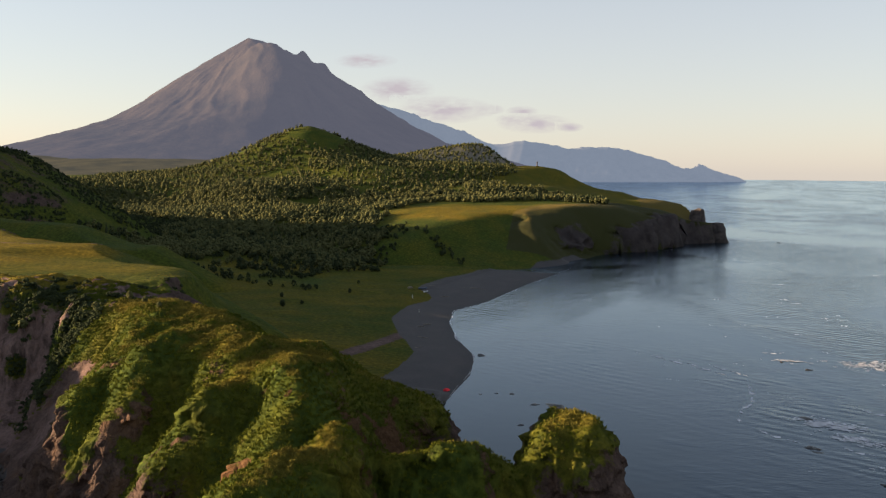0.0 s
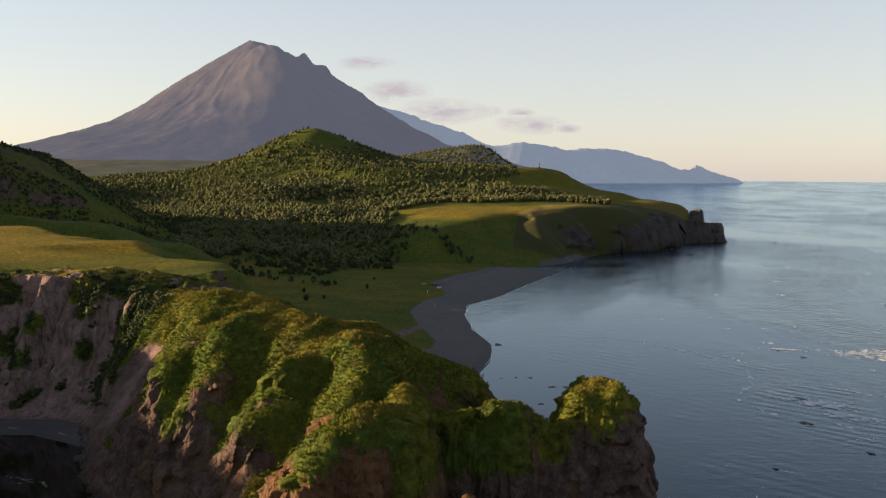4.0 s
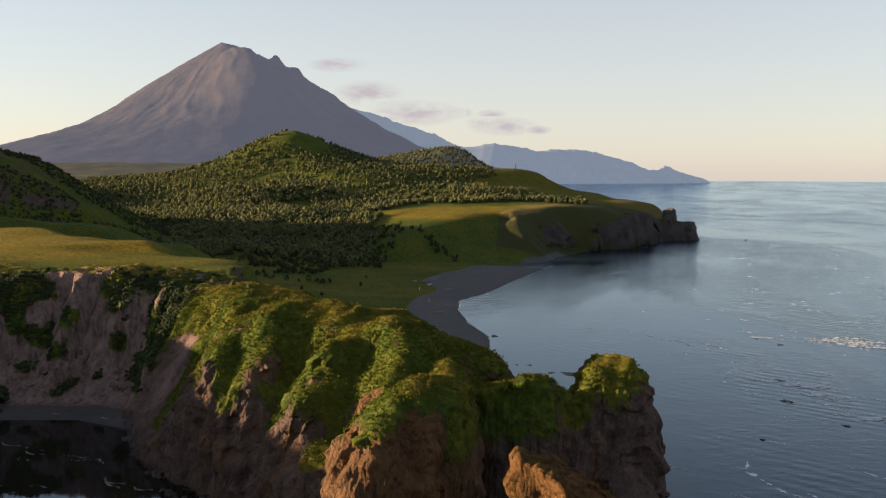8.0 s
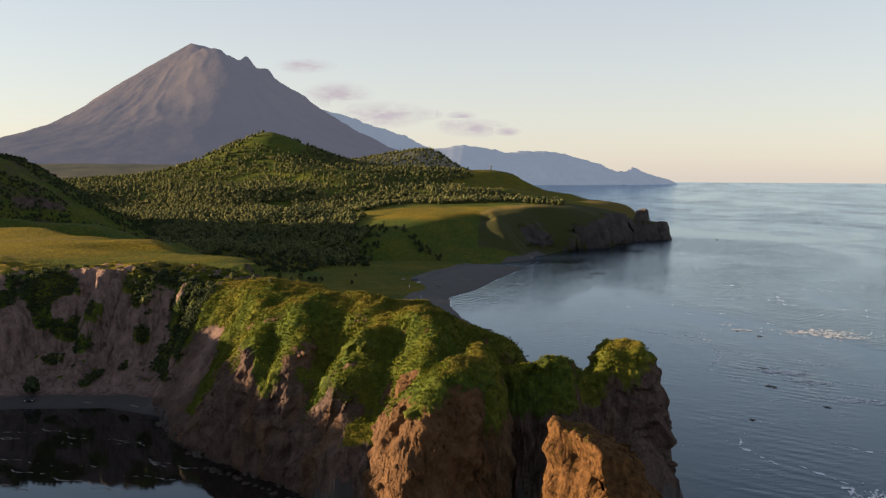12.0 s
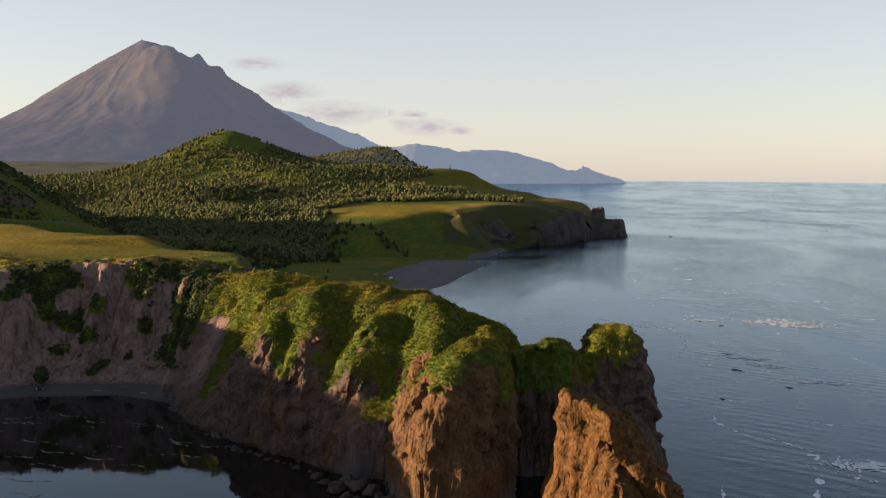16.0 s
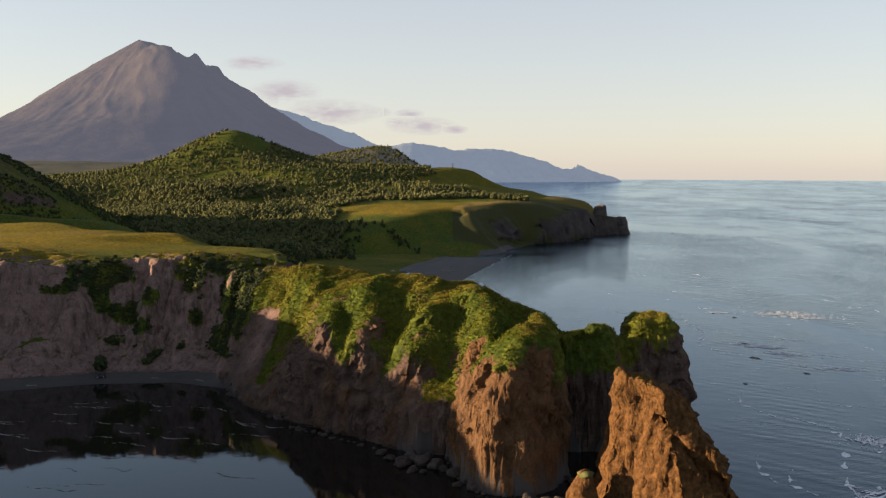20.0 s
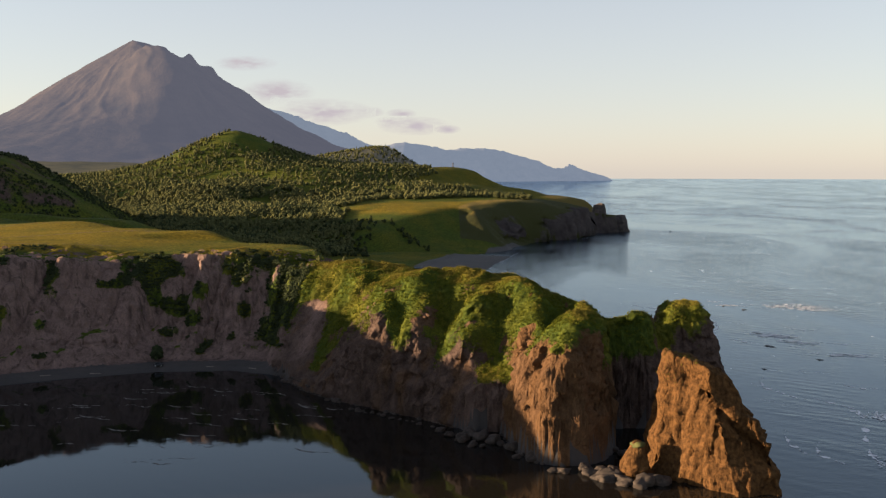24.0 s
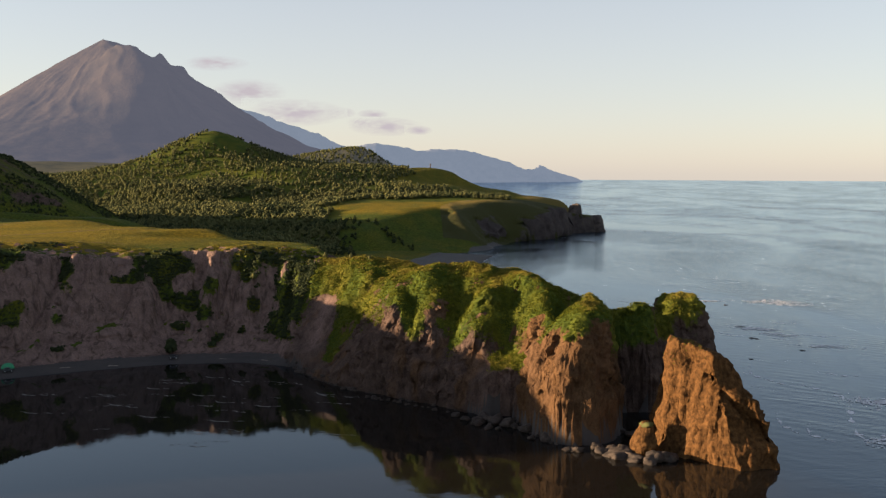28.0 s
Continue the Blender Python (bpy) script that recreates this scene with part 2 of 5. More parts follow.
# the far cape: the grass bank's edge, the cliff edge, a rock buttress, the foot of the bank and the ground behind
CAPE_LINES = (
    ((-54, 866, 4.5), (-44, 876, 11), (-34, 890, 18.9), (-24, 918, 23.5), (-12, 946, 28), (14, 985, 34), (41, 1025, 40)),
    ((41, 1025, 40), (75, 1060, 41.5), (110, 1085, 42), (140, 1108, 40), (160, 1126, 37.5), (178, 1150, 38), (195, 1190, 34), (212, 1225, 26), (230, 1262, 16)),
    ((79, 933, 4), (74, 944, 12), (67, 960, 21), (59, 988, 31), (48, 1014, 38)),
    ((-24, 884, 10), (-12, 912, 14.5), (0, 938, 21), (26, 974, 27.5), (50, 1006, 33)),
    ((4, 900, 8), (26, 925, 11), (44, 950, 16)),
    ((-50, 860, 3), (-20, 872, 3), (22, 880, 3), (55, 906, 3.5), (72, 920, 3)),
    ((86, 955, 2.5), (94, 985, 5), (101, 1012, 9), (110, 1034, 4)),
    ((74, 1000, 23), (88, 1030, 27), (104, 1060, 30)),
    ((-110, 905, 14), (-93, 937, 19), (-83, 960, 25.3), (-72, 984, 29.4), (-65, 1040, 38.5)),
    ((-21, 1015, 37.5), (20, 1060, 41), (60, 1100, 43), (100, 1130, 44), (142, 1160, 44)),
    ((-40, 1100, 41), (30, 1180, 47), (90, 1190, 47), (160, 1230, 42)),
)
CAPE = TautSkin(np.concatenate([along(l, 7.0) for l in CAPE_LINES]), 3.0)


def cleft_of(x, y):
    """How near a gully's bed lies, 0 to 1."""
    best = np.full(np.shape(x), 1e9)
    for line in DALES[:8]:
        for (ax, ay, _), (bx, by, _) in zip(line, line[1:]):
            dx, dy = bx - ax, by - ay
            t = np.clip(((x - ax) * dx + (y - ay) * dy) / (dx * dx + dy * dy), 0, 1)
            best = np.minimum(best, np.hypot(x - ax - t * dx, y - ay - t * dy))
    return step(5.5, 1.5, best)


CLIFFS = dict(
    bay=((0, 6, 14, 24, 31, 38, 47, 62), (0, 1.2, 2.2, 8, 15, 27, 41, 62)),
    head=((0, 1.2, 4, 8, 14, 25, 40), (-1, 9, 19, 31, 42, 52, 60)),
    tip=((0, 1.2, 2.8, 5, 9, 20), (-1, 14, 27, 34, 42, 56)),
    cove=((0, 1.2, 3, 9, 30, 60), (-1, 10, 21, 32, 44, 54)),
    beach=((0, 25, 45, 150, 300), (0, 1.8, 2.4, 40, 120)),
    bank=((0, 8, 20, 28, 60, 120), (0, 1.2, 7, 15, 50, 90)),
    cape=((0, 3, 8, 18, 60, 120), (-1, 15, 28, 42, 60, 150)),
    slope=((0, 20, 60, 140, 300), (0, 2, 30, 70, 200)),
)


PLATEAU_EDGE = ((-420, 760), (-330, 700), (-206, 612), (-150, 560), (-90, 530), (-56, 484), (-30, 440), (-14, 412))


def plateau_cap(x, y, top):
    """The plateau ends in a steep bank above the valley; a lower green spur stands behind it."""
    best = np.full(np.shape(x), 1e9)
    out = np.zeros(np.shape(x), bool)
    for (ax, ay), (bx, by) in zip(PLATEAU_EDGE, PLATEAU_EDGE[1:]):
        dx, dy = bx - ax, by - ay
        t = np.clip(((x - ax) * dx + (y - ay) * dy) / (dx * dx + dy * dy), 0, 1)
        d2 = np.hypot(x - ax - t * dx, y - ay - t * dy)
        side = (dx * (y - ay) - dy * (x - ax)) > 0
        out = np.where(d2 < best, side, out)
        best = np.minimum(best, d2)
    t = np.clip((x + 330) / 160, 0, 1)
    spur = 46 - 6 * t - 0.62 * np.maximum(np.abs(y - 735 + 60 * t) - 10, 0) - 0.5 * np.maximum(x + 168, 0)
    spur = np.maximum(spur, 45 - 0.7 * np.hypot((x + 225) * 0.6, y - 690))
    floor = 3.0 + 0.05 * np.maximum(-x - 30, 0) + 1.5 * fbm(x / 30, y / 30, 3, 61)
    bank = 41 - 0.72 * np.maximum(best - 4, 0) + 2.0 * fbm(x / 16, y / 16, 3, 63)
    low = np.maximum(np.maximum(bank, spur), floor)
    apply = out & (y > 405) & (y < 850) & (x < 60)
    return np.where(apply, np.minimum(top, low) * step(850, 760, y) + top * (1 - step(850, 760, y)), top)


def height(x, y):
    d = shore_distance(x, y)
    near = step(20, -20, np.abs(d) - 60)
    crag = fbm(x / 7, y / 7, 3, 5) * 2.8 + fbm(x / 26, y / 26, 2, 9) * 3.0
    w_bay = step(-32, -52, x) * step(520, 450, y)
    w_tip = step(29, 36, x) * step(345, 330, y)
    w_cove = step(330, 350, y) * step(470, 430, y) * step(-20, 10, x)
    w_beach = step(425, 460, y) * step(900, 860, y) * (1 - w_bay)
    w_bank = step(860, 900, y) * step(1045, 1015, y)
    w_cape = step(1015, 1045, y) * step(1500, 1350, y)
    w_slope = step(1350, 1500, y)
    w_head = np.clip(1 - w_bay - w_tip - w_cove - w_beach - w_bank - w_cape - w_slope, 0, 1)
    weights = dict(bay=w_bay, head=w_head, tip=w_tip, cove=w_cove, beach=w_beach, bank=w_bank, cape=w_cape, slope=w_slope)
    crag = crag + (3.2 * (1 - 2.2 * np.abs(noise2(x / 11, y / 45, 57))) + 1.9 * (1 - 2.2 * np.abs(noise2((x - 0.45 * d) / 5.2, y / 40, 59)))) * w_bay * step(5, 16, d)
    dd = d + crag * near * (0.2 + 0.8 * step(0, 6, d)) * (1 - 0.85 * w_beach) * (1 + 0.9 * w_cape)
    rise, total = 0.0, 0.0
    for name, w in weights.items():
        rise = rise + w * np.interp(dd, *CLIFFS[name])
        total = total + w
    rise = rise / total
    top = plateau_cap(x, y, top_height(x, y))
    bend_x, bend_y = 1.7 * fbm(x / 11, y / 11, 2, 77), 1.7 * fbm(x / 11, y / 11, 2, 79)
    top = HEADLAND.lay(x + bend_x, y + bend_y, top, step(-100, -70, x) * step(448, 425, y) * step(200, 225, y) * step(140, 125, x))
    top = CAPE.lay(x, y, top, step(-125, -90, x) * step(270, 250, x) * step(852, 868, y) * step(1215, 1150, y))
    # left of x -366 it climbs on unseen, added to keep this slope shaded
    side_hill = 88 - 0.6 * np.maximum(x + 366, 0) + 0.3 * np.clip(-366 - x, 0, 110) - 0.5 * np.maximum(np.abs(y - 868) - 34, 0) + 4 * fbm(x / 35, y / 35, 3, 67)
    top = np.maximum(top, side_hill)
    top = top + fbm(x / 40, y / 40, 4, 21) * np.clip((y - 300) / 500, 0.35, 3.0) * step(2, 12, top)
    tufts = step(240, 260, y) * step(470, 420, y)
    top = top + tufts * (1.2 * fbm(x / 6, y / 6, 3, 91) + 1.1 * (1 - 2.2 * np.abs(noise2(x / 8.5 + 0.3 * noise2(x / 5, y / 5, 97), y / 11, 95))) + 0.8 * np.abs(noise2(x / 2.1, y / 2.1, 93)))
    k = 1.5
    low = np.minimum(rise, top) - np.maximum(k - np.abs(rise - top), 0) ** 2 / (4 * k)
    return np.where(d > 0, low, np.maximum(d * 0.35, -9)), d


# ---------- materials ----------
M = {}


def material(name):
    m = bpy.data.materials.new(name)
    m.use_nodes = True
    M[name] = m
    nt = m.node_tree
    return m, nt, nt.nodes["Principled BSDF"]


def pos(nt, scale=(1, 1, 1)):
    g = nt.nodes.new("ShaderNodeNewGeometry")
    mp = nt.nodes.new("ShaderNodeMapping")
    mp.inputs["Scale"].default_value = scale
    nt.links.new(g.outputs["Position"], mp.inputs["Vector"])
    return mp.outputs["Vector"]


def noise_node(nt, scale, detail=5, rough=0.55, vec=None, lacun=2.0, distort=0.0):
    n = nt.nodes.new("ShaderNodeTexNoise")
    n.inputs["Scale"].default_value, n.inputs["Detail"].default_value = scale, detail
    n.inputs["Roughness"].default_value, n.inputs["Distortion"].default_value = rough, distort
    nt.links.new(vec if vec is not None else pos(nt), n.inputs["Vector"])
    return n.outputs["Fac"]


def ramp(nt, fac, stops, interp="LINEAR"):
    r = nt.nodes.new("ShaderNodeValToRGB")
    r.color_ramp.interpolation = interp
    el = r.color_ramp.elements
    while len(el) < len(stops):
        el.new(0.5)
    for e, (p, c) in zip(el, stops):
        e.position = p
        e.color = (*c, 1) if isinstance(c, tuple) else (c, c, c, 1)
    nt.links.new(fac, r.inputs["Fac"])
    return r.outputs["Color"]


def mix(nt, fac, a, b, mode="MIX"):
    m = nt.nodes.new("ShaderNodeMix")
    m.data_type, m.blend_type = "RGBA", mode
    for sock, v in ((m.inputs[0], fac), (m.inputs[6], a), (m.inputs[7], b)):
        if isinstance(v, (int, float)):
            sock.default_value = v if sock.type == "VALUE" else (v, v, v, 1)
        elif isinstance(v, tuple):
            sock.default_value = (*v, 1)
        else:
            nt.links.new(v, sock)
    return m.outputs[2]


def math_node(nt, op, a, b=0.0, clamp=False):
    m = nt.nodes.new("ShaderNodeMath")
    m.operation, m.use_clamp = op, clamp
    for sock, v in zip(m.inputs, (a, b)):
        if isinstance(v, (int, float)):
            sock.default_value = v
        else:
            nt.links.new(v, sock)
    return m.outputs[0]


def upness(nt):
    g = nt.nodes.new("ShaderNodeNewGeometry")
    s = nt.nodes.new("ShaderNodeSeparateXYZ")
    nt.links.new(g.outputs["True Normal"], s.inputs[0])
    return s.outputs["Z"]


def place(nt, axis):
    g = nt.nodes.new("ShaderNodeNewGeometry")
    s = nt.nodes.new("ShaderNodeSeparateXYZ")
    nt.links.new(g.outputs["Position"], s.inputs[0])
    return s.outputs[axis]


def bump(nt, bsdf, h, strength=0.5, distance=0.2):
    b = nt.nodes.new("ShaderNodeBump")
    b.inputs["Strength"].default_value, b.inputs["Distance"].default_value = strength, distance
    nt.links.new(h, b.inputs["Height"])
    nt.links.new(b.outputs["Normal"], bsdf.inputs["Normal"])


def attribute(nt, name):
    a = nt.nodes.new("ShaderNodeAttribute")
    a.attribute_name = name
    s = nt.nodes.new("ShaderNodeSeparateColor")
    nt.links.new(a.outputs["Color"], s.inputs[0])
    return s.outputs


def rock_colour(nt, dark, pale, scale=1.0):
    v = pos(nt, (1, 1, 0.85))
    a = noise_node(nt, 0.25 * scale, 8, 0.6, v)
    b = noise_node(nt, 1.6 * scale, 6, 0.7, v)
    return mix(nt, 0.5, ramp(nt, a, [(0.3, dark), (0.7, pale)]), ramp(nt, b, [(0.3, dark), (0.7, pale)]))


# one material for all the land: cover says how green (R), how dry (G) and how earthy (B) it is
m, nt, p = material("land")
green, dry, earth = list(attribute(nt, "cover"))[:3]
fine = noise_node(nt, 0.8, 7, 0.7)
grit = math_node(nt, "MULTIPLY", math_node(nt, "SUBTRACT", fine, 0.5), 1.1)
veg = ramp(nt, math_node(nt, "ADD", green, grit), [(0.42, 0.0), (0.58, 1.0)])
stone = rock_colour(nt, (0.024, 0.017, 0.0155), (0.122, 0.084, 0.069))
soil = rock_colour(nt, (0.074, 0.051, 0.046), (0.236, 0.16, 0.138))
rills = noise_node(nt, 0.42, 6, 0.62, pos(nt, (1, 1, 0.16)), distort=0.7)  # runnels down the bare earth: cut in by the bump, darker in colour
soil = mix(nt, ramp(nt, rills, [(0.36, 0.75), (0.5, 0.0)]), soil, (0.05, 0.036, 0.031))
ochre = nt.nodes.new("ShaderNodeAttribute")
ochre.attribute_name = "cover"
stone = mix(nt, ochre.outputs["Alpha"], stone, rock_colour(nt, (0.033, 0.019, 0.01), (0.142, 0.079, 0.04)))
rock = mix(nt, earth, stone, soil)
blade = noise_node(nt, 0.55, 7, 0.68)
lush = ramp(nt, blade, [(0.28, (0.017, 0.028, 0.008)), (0.5, (0.042, 0.06, 0.011)), (0.74, (0.088, 0.108, 0.017))])
straw = ramp(nt, blade, [(0.3, (0.06, 0.052, 0.01)), (0.5, (0.135, 0.102, 0.013)), (0.75, (0.25, 0.178, 0.022))])
dryness = math_node(nt, "ADD", dry, math_node(nt, "MULTIPLY", math_node(nt, "SUBTRACT", noise_node(nt, 0.05, 5), 0.5), 1.1), True)
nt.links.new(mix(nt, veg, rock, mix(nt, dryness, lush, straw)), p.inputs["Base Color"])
p.inputs["Roughness"].default_value = 0.92
p.inputs["Specular IOR Level"].default_value = 0.03
# rock breaks along joints
def joints(nt, scale, vec):
    n = nt.nodes.new("ShaderNodeTexVoronoi")
    n.feature = "DISTANCE_TO_EDGE"
    n.inputs["Scale"].default_value = scale
    nt.links.new(vec, n.inputs["Vector"])
    return ramp(nt, n.outputs["Distance"], [(0.0, 0.0), (0.12, 1.0)])


def warped(nt, amount):
    v = nt.nodes.new("ShaderNodeVectorMath")
    v.operation = "MULTIPLY_ADD"
    n = nt.nodes.new("ShaderNodeTexNoise")
    n.inputs["Scale"].default_value, n.inputs["Detail"].default_value = 0.35, 5
    nt.links.new(pos(nt), n.inputs["Vector"])
    nt.links.new(n.outputs["Color"], v.inputs[0])
    v.inputs[1].default_value = (amount,) * 3
    nt.links.new(pos(nt, (1, 1, 0.7)), v.inputs[2])
    return v.outputs[0]


wv_ = warped(nt, 3.0)
crack = math_node(nt, "ADD", math_node(nt, "MULTIPLY", joints(nt, 0.3, wv_), 0.6), math_node(nt, "MULTIPLY", joints(nt, 0.85, wv_), 0.4))
bare = math_node(nt, "MULTIPLY", math_node(nt, "SUBTRACT", 1.0, veg), math_node(nt, "SUBTRACT", 1.0, math_node(nt, "MULTIPLY", earth, 0.8)))
sward = math_node(nt, "ADD", 0.8, math_node(nt, "MULTIPLY", math_node(nt, "MULTIPLY", veg, dryness), 1.7))  # standing dry grass is rougher
bump(nt, p, math_node(nt, "ADD", math_node(nt, "MULTIPLY", noise_node(nt, 1.1, 9, 0.72), sward), math_node(nt, "ADD", math_node(nt, "MULTIPLY", math_node(nt, "MULTIPLY", crack, bare), 0.8), math_node(nt, "MULTIPLY", math_node(nt, "MULTIPLY", rills, earth), 3.0))), 1.0, 0.36)

# the far cape: distance haze is put into a greyer rock colour
m, nt, p = material("cape_land")
green, dry, earth = list(attribute(nt, "cover"))[:3]
veg = ramp(nt, math_node(nt, "ADD", green, math_node(nt, "MULTIPLY", math_node(nt, "SUBTRACT", noise_node(nt, 0.5, 7, 0.7), 0.5), 1.2)), [(0.42, 0.0), (0.6, 1.0)])
turf = mix(nt, dry, (0.024, 0.031, 0.01), (0.17, 0.122, 0.026))
nt.links.new(mix(nt, veg, rock_colour(nt, (0.022, 0.019, 0.02), (0.085, 0.07, 0.066), 0.6), turf), p.inputs["Base Color"])
p.inputs["Roughness"].default_value, p.inputs["Specular IOR Level"].default_value = 0.95, 0.1
bump(nt, p, noise_node(nt, 0.5, 9, 0.7), 1.0, 1.2)

m, nt, p = material("sand")
dune = mix(nt, noise_node(nt, 0.4, 8), (0.02, 0.0172, 0.0172), (0.042, 0.036, 0.035))
wet = ramp(nt, math_node(nt, "ADD", place(nt, "Z"), math_node(nt, "MULTIPLY", noise_node(nt, 0.08, 4), 0.8)), [(0.35, 1.0), (0.9, 0.0)])
nt.links.new(mix(nt, wet, mix(nt, ramp(nt, noise_node(nt, 0.07, 5), [(0.45, 0.0), (0.6, 0.35)]), dune, (0.055, 0.043, 0.038)), (0.022, 0.02, 0.021)), p.inputs["Base Color"])
p.inputs["Roughness"].default_value = 0.85
bump(nt, p, noise_node(nt, 1.3, 6), 0.5, 0.2)

# sea: ripples, current lines and a rougher belt off the point
m, nt, p = material("sea")
calm = ramp(nt, noise_node(nt, 0.006, 4, 0.6, pos(nt, (1, 0.45, 1)), distort=1.2), [(0.38, 0.1), (0.62, 1.0)])
inner = ramp(nt, math_node(nt, "ADD", math_node(nt, "MULTIPLY", place(nt, "X"), 0.003), math_node(nt, "ADD", math_node(nt, "MULTIPLY", place(nt, "Y"), -0.0003), math_node(nt, "MULTIPLY", noise_node(nt, 0.02, 4), 0.25))), [(0.34, 0.03), (0.6, 1.0)])
inner = math_node(nt, "MAXIMUM", inner, ramp(nt, math_node(nt, "MULTIPLY", place(nt, "Y"), 0.001), [(0.37, 0.03), (0.44, 0.16), (0.7, 0.4), (0.95, 1.0)]))
w1 = noise_node(nt, 0.11, 3, 0.55, pos(nt, (1, 1.7, 1)), distort=0.8)
w2 = noise_node(nt, 0.5, 5, 0.62, pos(nt, (0.8, 1.5, 1)), distort=0.5)
wv = nt.nodes.new("ShaderNodeTexWave")
wv.bands_direction = "DIAGONAL"
wv.inputs["Scale"].default_value, wv.inputs["Distortion"].default_value = 0.085, 6.0
wv.inputs["Detail"].default_value, wv.inputs["Detail Scale"].default_value = 3.0, 0.35
nt.links.new(pos(nt, (0.8, 1.0, 1)), wv.inputs["Vector"])
gust = ramp(nt, noise_node(nt, 0.018, 4, 0.6, distort=1.0), [(0.45, 0.0), (0.62, 1.0)])  # wave trains come in patches
swell = math_node(nt, "ADD", math_node(nt, "MULTIPLY", w1, 1.1), math_node(nt, "ADD", math_node(nt, "MULTIPLY", w2, 0.52), math_node(nt, "MULTIPLY", math_node(nt, "MULTIPLY", wv.outputs["Fac"], gust), 0.5)))
body, shine, fres, blend = (nt.nodes.new("ShaderNode" + k) for k in ("BsdfDiffuse", "BsdfGlossy", "Fresnel", "MixShader"))
nt.links.new(ramp(nt, inner, [(0.04, (0.0105, 0.0085, 0.007)), (0.2, (0.0035, 0.007, 0.015))]), body.inputs["Color"])
shine.inputs["Color"].default_value, shine.inputs["Roughness"].default_value = (0.75, 0.88, 1.0, 1), 0.1
fres.inputs["IOR"].default_value = 1.35
relief = nt.nodes.new("ShaderNodeBump")
relief.inputs["Strength"].default_value, relief.inputs["Distance"].default_value = 1.0, 0.6
nt.links.new(math_node(nt, "MULTIPLY", swell, math_node(nt, "MULTIPLY", calm, inner)), relief.inputs["Height"])
for node in (body, shine, fres):
    nt.links.new(relief.outputs["Normal"], node.inputs["Normal"])
nt.links.new(math_node(nt, "ADD", math_node(nt, "MULTIPLY", inner, 0.07), 0.015), shine.inputs["Roughness"])
nt.links.new(fres.outputs[0], blend.inputs[0])
nt.links.new(body.outputs[0], blend.inputs[1])
nt.links.new(shine.outputs[0], blend.inputs[2])
nt.links.new(blend.outputs[0], nt.nodes["Material Output"].inputs["Surface"])
nt.nodes.remove(p)


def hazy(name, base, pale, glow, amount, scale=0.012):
    """Distant land, its haze put in as a faint emission of its own."""
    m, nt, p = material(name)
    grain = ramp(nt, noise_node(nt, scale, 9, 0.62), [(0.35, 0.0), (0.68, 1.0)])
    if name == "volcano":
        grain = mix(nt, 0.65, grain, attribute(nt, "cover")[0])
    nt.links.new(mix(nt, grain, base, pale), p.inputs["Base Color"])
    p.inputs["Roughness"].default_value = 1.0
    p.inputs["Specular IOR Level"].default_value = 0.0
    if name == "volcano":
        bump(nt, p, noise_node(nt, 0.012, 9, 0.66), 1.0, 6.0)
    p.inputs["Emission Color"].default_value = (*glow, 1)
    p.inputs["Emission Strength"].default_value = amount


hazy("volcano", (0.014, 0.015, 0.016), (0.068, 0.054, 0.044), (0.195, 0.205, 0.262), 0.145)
hazy("plain", (0.035, 0.036, 0.02), (0.075, 0.068, 0.035), (0.2, 0.2, 0.2), 0.065, 0.02)
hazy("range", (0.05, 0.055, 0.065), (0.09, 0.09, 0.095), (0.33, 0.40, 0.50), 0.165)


def plain(name, dark, pale, scale=1.0, rough=0.85, relief=0.4, dist=0.1, island=0.0, spec=0.3):
    m, nt, p = material(name)
    c = mix(nt, ramp(nt, noise_node(nt, scale, 7, 0.65), [(0.3, 0.0), (0.7, 1.0)]), dark, pale)
    if island:
        g = nt.nodes.new("ShaderNodeNewGeometry")
        c = mix(nt, island, c, ramp(nt, g.outputs["Random Per Island"], [(0.0, dark), (1.0, pale)]))
    nt.links.new(c, p.inputs["Base Color"])
    p.inputs["Roughness"].default_value, p.inputs["Specular IOR Level"].default_value = rough, spec
    if relief:
        bump(nt, p, noise_node(nt, scale * 2.5, 8, 0.7), relief, dist)
    return m


plain("stack_rock", (0.024, 0.0125, 0.006), (0.142, 0.073, 0.028), 0.8, 0.95, 1.0, 0.5, 0.0, 0.05)
m = M["stack_rock"]
nt, p = m.node_tree, m.node_tree.nodes["Principled BSDF"]
wv_ = warped(nt, 2.5)
crack = math_node(nt, "ADD", math_node(nt, "MULTIPLY", joints(nt, 0.28, wv_), 0.6), math_node(nt, "MULTIPLY", joints(nt, 0.9, wv_), 0.4))
bump(nt, p, math_node(nt, "ADD", noise_node(nt, 1.8, 9, 0.74), math_node(nt, "MULTIPLY", crack, 0.7)), 1.0, 0.4)
plain("boulder", (0.015, 0.012, 0.0105), (0.062, 0.047, 0.039), 0.9, 0.85, 0.9, 0.25)
plain("wet_rock", (0.012, 0.012, 0.013), (0.04, 0.037, 0.035), 1.2, 0.4, 0.8, 0.2)
plain("cape_rock", (0.022, 0.019, 0.019), (0.085, 0.068, 0.06), 0.22, 0.9, 1.0, 0.6)
plain("tuft", (0.024, 0.038, 0.005), (0.124, 0.134, 0.013), 0.12, 0.9, 0, 0, 0.15, 0.04)
plain("tuft_dry", (0.055, 0.057, 0.012), (0.2, 0.166, 0.03), 0.12, 0.9, 0, 0, 0.25, 0.04)
plain("leaf_dark", (0.018, 0.026, 0.014), (0.048, 0.058, 0.026), 0.05, 0.95, 0, 0, 0.6, 0.02)
plain("leaf_olive", (0.044, 0.054, 0.025), (0.118, 0.116, 0.044), 0.03, 0.95, 0, 0, 0.45, 0.02)
